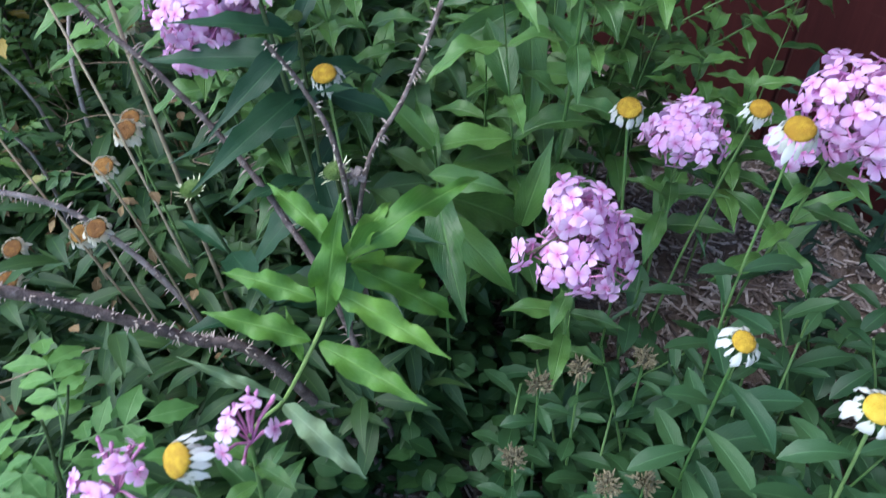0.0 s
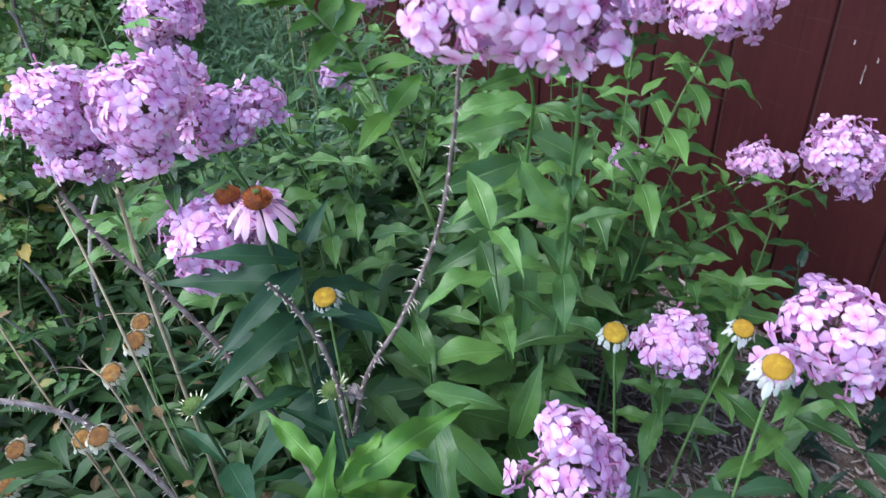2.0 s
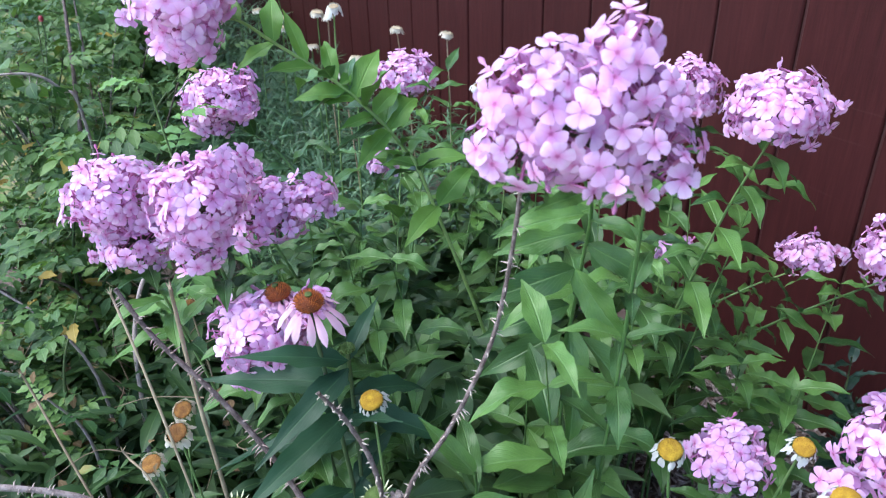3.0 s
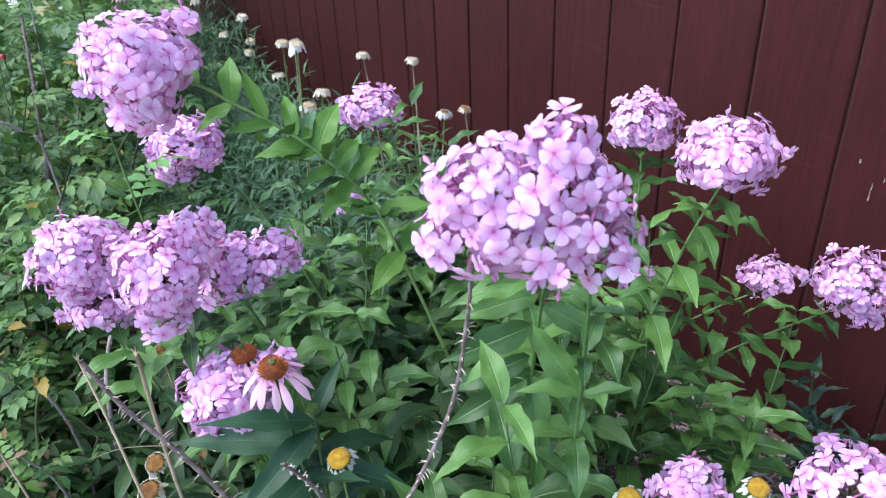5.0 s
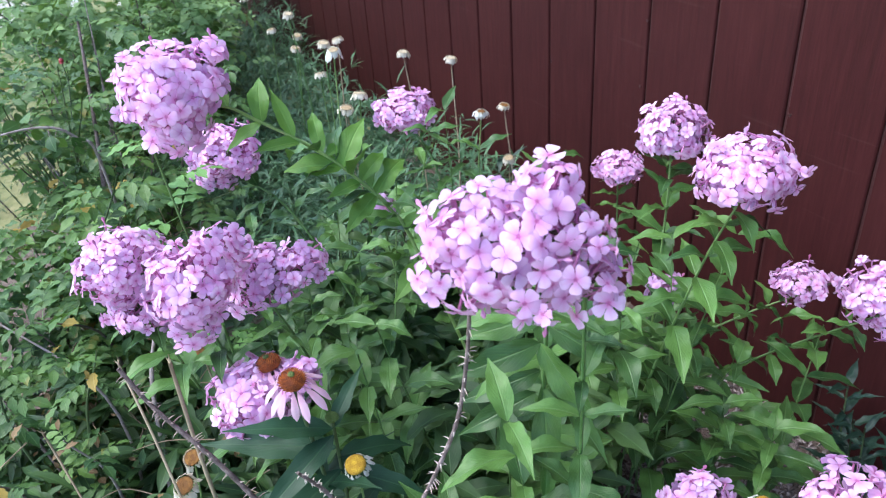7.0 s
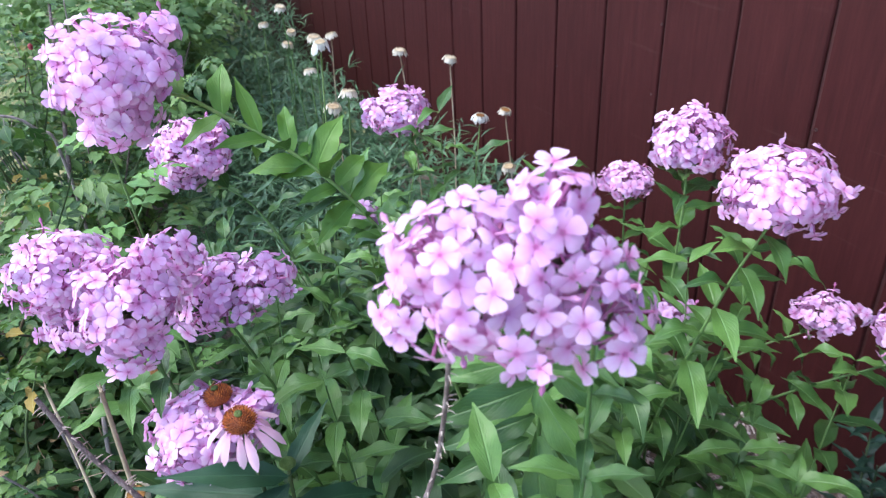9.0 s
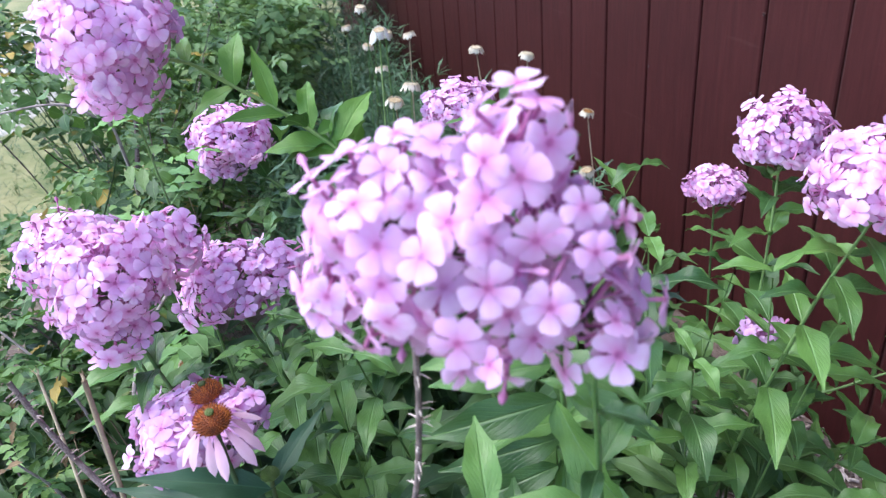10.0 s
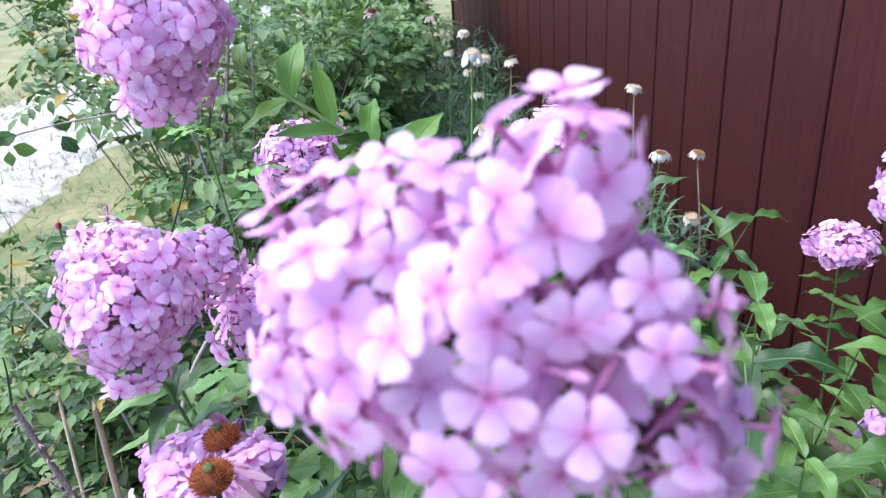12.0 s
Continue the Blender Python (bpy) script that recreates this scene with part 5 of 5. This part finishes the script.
# ---- leafy daisy plants at the bed's lower side ----
rnd = rng_for("rosettes")
spots = []
for n in range(66):
    for _ in range(30):
        x, y = rnd.uniform(-0.36, 0.16), rnd.uniform(0.3, 0.98)
        if all((x - a) ** 2 + (y - c) ** 2 > 0.0026 for a, c in spots) and not (x < -0.24 and y > 0.72):
            break
    spots.append((x, y))
    h = rnd.uniform(0.24, 0.46) - 0.12 * max(0, y - 0.6)
    base = (x, y, 0.06)
    plant = empty("daisy_plant", base, "leafy dark green daisy plant without flowers", "daisy", "leafy daisy plants")
    leafy_stem(plant, base, [base, (x + rnd.gauss(0, 0.015), y + rnd.gauss(0, 0.015), h * 0.6), (x + rnd.gauss(0, 0.03), y + rnd.gauss(0, 0.03), h)], ("ro", n), DAISY_LEAVES, 7, rnd.uniform(0.06, 0.092), start=0.1, end=1.0, taper=0.25, spread=0.9)

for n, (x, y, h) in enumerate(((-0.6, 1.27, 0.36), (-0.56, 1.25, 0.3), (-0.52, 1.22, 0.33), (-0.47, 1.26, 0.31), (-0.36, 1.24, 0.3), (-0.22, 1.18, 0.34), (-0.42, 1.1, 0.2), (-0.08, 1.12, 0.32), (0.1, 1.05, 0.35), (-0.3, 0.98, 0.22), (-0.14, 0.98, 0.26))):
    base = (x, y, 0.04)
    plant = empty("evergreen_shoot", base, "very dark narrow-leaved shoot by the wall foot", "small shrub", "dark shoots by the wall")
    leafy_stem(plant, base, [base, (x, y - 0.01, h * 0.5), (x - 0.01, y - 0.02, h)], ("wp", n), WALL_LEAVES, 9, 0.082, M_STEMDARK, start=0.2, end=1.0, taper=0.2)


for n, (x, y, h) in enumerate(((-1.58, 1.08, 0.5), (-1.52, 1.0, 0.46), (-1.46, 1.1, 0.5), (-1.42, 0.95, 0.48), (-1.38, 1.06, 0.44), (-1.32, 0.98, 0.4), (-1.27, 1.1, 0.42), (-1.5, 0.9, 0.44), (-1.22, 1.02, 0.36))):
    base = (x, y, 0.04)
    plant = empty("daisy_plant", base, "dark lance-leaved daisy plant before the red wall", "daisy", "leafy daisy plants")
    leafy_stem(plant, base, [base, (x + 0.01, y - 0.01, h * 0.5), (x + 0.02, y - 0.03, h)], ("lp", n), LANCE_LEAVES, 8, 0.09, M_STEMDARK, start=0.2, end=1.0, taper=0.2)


# ---- rose bushes ----
def rose_bush(base, tips, seed, leaves_each, spare, label, size=0.085, young=False, bare=None):
    """Woody branches to given tips; compound leaves along them as parts, the inner ones joined."""
    rnd = rng_for("rose", seed)
    b = Vector(base)
    plant = empty("rose_bush", base, label, "rose bush", "rose bushes")
    inner = []
    for k, tip in enumerate(tips):
        t = Vector(tip)
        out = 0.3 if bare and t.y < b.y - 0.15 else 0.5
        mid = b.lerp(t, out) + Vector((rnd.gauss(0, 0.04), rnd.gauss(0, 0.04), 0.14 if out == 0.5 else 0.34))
        pts = spline([b, mid, t], 8)
        v, f = tube_data(pts, 0.004 if out == 0.5 else 0.0026, 0.0012, 5, 0.1, (seed, k))
        piece("branch", mesh_of("branch", [q - b for q in v], f, M_CANE if k % 2 else M_STEMDARK), plant, pose(0, 0, 0))
        for i in range(leaves_each if out == 0.5 else leaves_each * 2):
            x = rnd.uniform(0.3 if out == 0.5 else 0.6, 1.0) * (len(pts) - 1)
            j = min(int(x), len(pts) - 2)
            p = pts[j].lerp(pts[j + 1], x - j)
            if out < 0.5:
                p = p + Vector((rnd.gauss(0, 0.05), rnd.gauss(0, 0.05), rnd.gauss(0.02, 0.04)))
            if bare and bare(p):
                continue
            m = turned(rnd, p - b, size=size * rnd.uniform(0.75, 1.25), pitch=rnd.uniform(-0.3, 0.6))
            if rnd.random() < 0.13 and not young:
                piece("leaf", rnd.choice(YELLOW_LEAVES), plant, m @ Matrix.Diagonal((0.55, 0.55, 0.55, 1)), "yellowed dying leaf")
            else:
                piece("leaf", rnd.choice(ROSE_BRIGHT if young else ROSE_LEAVES), plant, m)
        for i in range(spare):
            x = rnd.uniform(0.2, 1.0) * (len(pts) - 1)
            p = pts[int(x)] + Vector((rnd.gauss(0, 0.06), rnd.gauss(0, 0.06), rnd.gauss(-0.03, 0.06)))
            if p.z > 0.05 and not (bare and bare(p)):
                inner.append((rnd.randrange(5), turned(rnd, p - b, size=size * rnd.uniform(0.7, 1.2), pitch=rnd.uniform(-0.4, 0.6))))
    if inner:
        ob = piece("inner_leaves", stuff_mesh("inner_leaves", LEAF["rose"], inner, M_ROSELEAF_S), plant, pose(0, 0, 0))
        tagged(ob, "dense inner rose foliage", kind="stuff")
    return plant


def spread_tips(seed, n, x0, x1, y0, y1, z0, z1):
    r = rng_for("tips", seed)
    return [(r.uniform(x0, x1), r.uniform(y0, y1), r.uniform(z0, z1)) for _ in range(n)]


rose_bush((-1.42, 0.0, 0.02), [(-1.245, 0.134, 0.86), (-1.614, 0.158, 0.8), (-1.4, 0.19, 0.8), (-1.47, 0.081, 0.75), (-1.55, -0.2, 0.62), (-1.42, -0.22, 0.55), (-1.64, -0.07, 0.64), (-1.76, 0.02, 0.7), (-1.5, -0.1, 0.66)] + spread_tips(1, 10, -1.75, -1.15, -0.1, 0.3, 0.35, 0.75), 1, 13, 16, "rose bush with small toothed green leaves", 0.07, bare=lambda p: p.y < 0.02 and p.z > 0.72)
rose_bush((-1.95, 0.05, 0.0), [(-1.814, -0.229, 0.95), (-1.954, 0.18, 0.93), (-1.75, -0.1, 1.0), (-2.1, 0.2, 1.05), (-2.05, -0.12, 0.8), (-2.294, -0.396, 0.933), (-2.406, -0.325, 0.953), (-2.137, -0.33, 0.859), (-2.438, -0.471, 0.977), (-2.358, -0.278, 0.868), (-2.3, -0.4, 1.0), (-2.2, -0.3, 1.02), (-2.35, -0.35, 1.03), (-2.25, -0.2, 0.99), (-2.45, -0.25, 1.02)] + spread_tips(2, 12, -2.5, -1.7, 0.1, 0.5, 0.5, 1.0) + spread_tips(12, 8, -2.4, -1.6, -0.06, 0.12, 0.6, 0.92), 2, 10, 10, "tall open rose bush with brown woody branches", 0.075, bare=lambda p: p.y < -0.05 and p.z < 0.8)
rose_bush((-1.05, -0.04, 0.02), [(-1.03, 0.027, 0.68), (-0.95, -0.05, 0.6), (-1.1, -0.12, 0.68), (-1.25, -0.145, 0.7)] + spread_tips(3, 12, -1.3, -0.85, -0.25, 0.12, 0.25, 0.6), 3, 8, 4, "low rose bush with some yellowed leaves", 0.058)
rose_bush((-0.45, -0.12, 0.02), [(-0.365, -0.069, 0.655), (-0.4, -0.1, 0.56), (-0.42, -0.05, 0.62)], 4, 7, 0, "young rose sprig with rounded bright leaflets", 0.07, True)

rose_bush((-1.45, -0.38, 0.0), [(-1.473, -0.234, 0.672), (-1.38, -0.177, 0.612), (-1.301, -0.204, 0.556), (-1.25, -0.111, 0.594), (-1.171, -0.067, 0.558), (-1.163, -0.147, 0.518), (-1.478, -0.281, 0.552), (-1.497, -0.159, 0.627)], 5, 10, 4, "low rose bush beside the lawn edge", 0.075)

# light green upright rose shoot before the darker foliage
b, t = Vector((-1.082, 0.221, 0.03)), Vector((-1.102, 0.191, 0.941))
plant = empty("rose_shoot", b, "upright rose shoot with light green rounded leaflets", "rose", "rose bushes")
pts = spline([b, b.lerp(t, 0.5) + Vector((0.01, 0.02, 0)), t], 8)
v, f = tube_data(pts, 0.0035, 0.0015, 6, 0.08, "rshoot")
piece("stem", mesh_of("stem", [q - b for q in v], f, M_STEM), plant, pose(0, 0, 0))
rnd = rng_for("rshoot")
for k in range(13):
    q = pts[int((0.55 + 0.45 * k / 12) * (len(pts) - 1))]
    piece("leaf", rnd.choice(ROSE_BRIGHT), plant, turned(rnd, q - b, size=(0.06 if math.cos(k * 2.4 - 1.05) > 0.2 else 0.095) * rnd.uniform(0.85, 1.1), az=k * 2.4, pitch=rnd.uniform(0.0, 0.5)))

# bare arching twig with a few hanging round leaves
b = Vector((-1.42, 0.02, 0.02))
pts = spline([b, b.lerp(Vector((-1.491, 0.113, 0.808)), 0.6) + Vector((-0.05, 0.03, 0.05))] + [Vector(q) for q in [(-1.491, 0.113, 0.808), (-1.491, 0.091, 0.849), (-1.488, 0.061, 0.88), (-1.489, 0.014, 0.891), (-1.495, -0.049, 0.887), (-1.501, -0.114, 0.88), (-1.505, -0.192, 0.865), (-1.499, -0.265, 0.833)]], 6)
twig = empty("rose_twig", b, "arching brown rose twig with a few hanging round leaves", "rose", "rose bushes")
v, f = tube_data(pts, 0.0034, 0.0011, 5, 0.12, "twig")
piece("branch", mesh_of("branch", [q - b for q in v], f, M_CANE), twig, pose(0, 0, 0))
rnd = rng_for("twig")
for k in range(26):
    i = 18 + int(k / 26 * (len(pts) - 19))
    d = Vector((rnd.gauss(0, 0.5), rnd.gauss(0, 0.5), rnd.uniform(-1.2, 0.5))).normalized()
    p = pts[i] - b
    v, f = tube_data([p, p + d * 0.012 + Vector((0, 0, 0.002)), p + d * 0.022], 0.0006, 0.0005, 4)
    piece("leaf_stalk", mesh_of("leaf_stalk", v, f, M_CANE), twig, pose(0, 0, 0))
    piece("leaf", rnd.choice(ROUND_LEAVES), twig, sized(frame_of(p + d * 0.022, d, (rnd.gauss(0.6, 0.4), rnd.gauss(-0.2, 0.4), 0.5)), rnd.uniform(0.024, 0.038)))

# fruits and a bud on the bushes
for k, p in enumerate(((-1.43, -0.128, 0.729), (-1.9, 0.1, 0.9))):
    v, f = disc_data(0.0055, 0.007, ("hip", k))
    hip = empty("rose_hip", p, "dark red withered rose hip on a branch", "rose hip", "rose hips")
    piece("hip", mesh_of("hip", v, f, M_HIP), hip, pose(0, 0, 0))
    v, f = tube_data([Vector((0, 0, -0.05)), Vector((0, 0, 0))], 0.0012, 0.0012, 5)
    piece("stalk", mesh_of("stalk", v, f, M_STEMDARK), hip, pose(0, 0, 0))


# ---- far shrubs behind the bed ----
def shrub(base, rx, ry, h, seed, n, label, flowers=(), kind="leaflet", size=0.05):
    rnd = rng_for("shrub", seed)
    b = Vector(base)
    plant = empty("shrub", base, label, "shrub", "shrubs behind the bed")
    poses = []
    for k in range(9):
        a, r = rnd.uniform(0, 6.28), rnd.uniform(0.3, 1)
        t = Vector((rx * r * math.cos(a), ry * r * math.sin(a), h * rnd.uniform(0.65, 1.0)))
        pts = spline([Vector((0, 0, 0)), t * 0.5 + Vector((rnd.gauss(0, 0.05), rnd.gauss(0, 0.05), 0.1)), t], 6)
        v, f = tube_data(pts, 0.008, 0.002, 5, 0.1, (seed, k))
        piece("branch", mesh_of("branch", v, f, M_CANE), plant, pose(0, 0, 0))
        for i in range(n // 9):
            p = pts[rnd.randrange(3, len(pts))]
            q = p + Vector((rnd.gauss(0, rx * 0.22), rnd.gauss(0, ry * 0.22), rnd.gauss(0, h * 0.1)))
            if q.z > 0.03:
                poses.append((rnd.randrange(len(LEAF[kind])), turned(rnd, q, size=size * rnd.uniform(0.7, 1.3))))
    ob = piece("leaves", stuff_mesh("leaves", LEAF[kind], poses, M_FAR_S), plant, pose(0, 0, 0))
    tagged(ob, kind="stuff")
    for k in range(flowers[1] if flowers else 0):
        a, r = rnd.uniform(0, 6.28), rnd.uniform(0.2, 1)
        p = Vector((rx * r * math.cos(a), ry * r * math.sin(a), h * rnd.uniform(0.5, 1.0)))
        d = Vector((rnd.gauss(0.4, 0.4), rnd.gauss(0, 0.4), 0.8)).normalized()
        piece("blossom", flowers[0], plant, sized(frame_of(p, d.orthogonal(), d), 0.03 * rnd.uniform(0.7, 1.2)))


WHITE_BLOSSOM = mesh_of("blossom", *floret_data("wb", 0.6)[:2], M_WHITE, floret_data("wb", 0.6)[2])
PINK_BLOSSOM = mesh_of("blossom", *floret_data("pb", 0.6)[:2], M_CONEPETAL, floret_data("pb", 0.6)[2])
shrub((-2.9, 0.35, -0.02), 0.5, 0.45, 0.95, 1, 1500, "loose green shrub with small white blossoms", (WHITE_BLOSSOM, 16), "rose", 0.09)
shrub((-3.6, 0.5, -0.02), 0.55, 0.32, 1.0, 2, 1900, "loose green shrub with white and faded blossoms", (WHITE_BLOSSOM, 18))
shrub((-4.3, 0.15, -0.02), 0.6, 0.55, 1.15, 3, 1500, "tall loose shrub with a few pink blossoms", (PINK_BLOSSOM, 7))
shrub((-5.2, 0.78, -0.02), 0.6, 0.36, 1.3, 4, 1900, "tall open shrub near the wall corner", (PINK_BLOSSOM, 4))
shrub((-4.45, 0.72, -0.02), 0.5, 0.3, 1.05, 7, 1800, "dense green shrub with small white blossoms", (WHITE_BLOSSOM, 14), "rose", 0.09)
shrub((-6.6, 0.7, -0.02), 0.8, 0.8, 1.5, 5, 1600, "tall shrub beyond the wall corner")


# ---- stuff: daisy foliage behind, under-leaves, ground cover, grass ----
def stems_stuff(name, label, category, spots, kind, material, per, leaf, z_leaf=(0.1, 1.0), pitch=(0.2, 1.1)):
    """Many fine stems with leaves, joined."""
    rnd = rng_for("stuff", name)
    poses = []
    for x, y, z0, h in spots:
        lean = Vector((rnd.gauss(0, 0.12), rnd.gauss(0, 0.12), 1)) * h
        for i in range(per):
            t = rnd.uniform(*z_leaf)
            p = Vector((x, y, z0)) + lean * t
            poses.append((rnd.randrange(len(LEAF[kind])), turned(rnd, p, size=leaf * rnd.uniform(0.65, 1.3), pitch=rnd.uniform(*pitch))))
    ob = new(name, stuff_mesh(name, LEAF[kind], poses, material))
    return tagged(ob, label, category, kind="stuff")


def scatter(seed, n, x0, x1, y0, y1, h0, h1, keep=None):
    r = rng_for("scatter", seed)
    out = []
    while len(out) < n:
        x, y = r.uniform(x0, x1), r.uniform(y0, y1)
        if keep is None or keep(x, y):
            out.append((x, y, max(0.0, ground_height(x, y)) - 0.02, r.uniform(h0, h1)))
    return out


stems_stuff("daisy_foliage", "dense dark narrow daisy leaves behind the phlox", "daisy leaves", scatter(1, 640, -3.4, -1.2, 0.3, 1.2, 0.3, 0.46, lambda x, y: y > 0.42 + 0.05 * (x + 1.2) and y < 1.25 + 0.1 * (x + 1.2) and not (x > -1.62 and y > 0.74)), "narrow", M_DAISYLEAF_S, 26, 0.068)
stems_stuff("far_daisy_foliage", "thin daisy stems and leaves along the far wall", "daisy leaves", scatter(8, 220, -5.5, -3.3, 0.8, 1.25, 0.25, 0.5), "narrow", M_DAISYLEAF_S, 22, 0.08)
stems_stuff("dead_leaves", "curled brown dead leaves caught among stems", "dead leaves", scatter(7, 110, -1.5, -0.6, -0.3, 0.2, 0.15, 0.6), "leaflet", M_DEADLEAF_S, 7, 0.02, (0.2, 1.0), (-1.2, 0.9))
rnd = rng_for("twigs")
bits = []
for _ in range(150):
    x, y = rnd.uniform(-1.7, -0.75), rnd.uniform(-0.3, 0.22)
    p = Vector((x, y, rnd.uniform(0.12, 0.6)))
    d = Vector((rnd.gauss(0, 1), rnd.gauss(0, 1), rnd.uniform(-0.3, 0.8))).normalized() * rnd.uniform(0.05, 0.16)
    bend = Vector((rnd.gauss(0, 0.015), rnd.gauss(0, 0.015), rnd.gauss(0.015, 0.015)))
    bits.append(tube_data(spline([p, p + d * 0.5 + bend, p + d], 4), 0.0013, 0.0005, 4, 0.1, "twig"))
tagged(new("dead_twigs", mesh_of("dead_twigs", *join_data(bits), M_DEADTWIG)), "fine dry brown twigs tangled among the leaves", "twigs", kind="stuff")
stems_stuff("aster_foliage", "lance-shaped green leaves low among the stems", "foliage", scatter(2, 360, -1.45, -0.45, -0.3, 0.34, 0.18, 0.46), "aster", M_GRASS_S, 20, 0.078, pitch=(-0.1, 0.9))
stems_stuff("grass", "long green grass blades at the bed's edge", "grass", scatter(3, 250, -1.6, -0.4, -0.5, 0.12, 0.04, 0.12), "blade", M_GRASS_S, 6, 0.2, (0.0, 0.3), (0.5, 1.4))
stems_stuff("under_leaves", "phlox leaves low in the clump, shade put into their colour", "phlox leaves", scatter(4, 130, -1.3, -0.62, 0.34, 0.86, 0.35, 0.58, lambda x, y: not (x > -0.76 and y > 0.64)), "phlox", M_PHLOX_S, 14, 0.085, (0.25, 1.0), (-0.3, 0.7))
stems_stuff("ground_cover", "small dark rounded leaves over the soil", "ground cover", scatter(5, 260, -0.62, 0.1, 0.08, 0.62, 0.08, 0.24, lambda x, y: x + y < 0.55), "round", M_LOW_S, 9, 0.032, (0.2, 1.0), (-0.1, 0.7))
stems_stuff("lawn_tufts", "sparse dry lawn tufts beside the bed", "grass", scatter(6, 3200, -6.5, -1.6, -2.4, 0.6, 0.02, 0.05), "blade", M_GRASS_S, 4, 0.07, (0.0, 0.2), (0.4, 1.4))
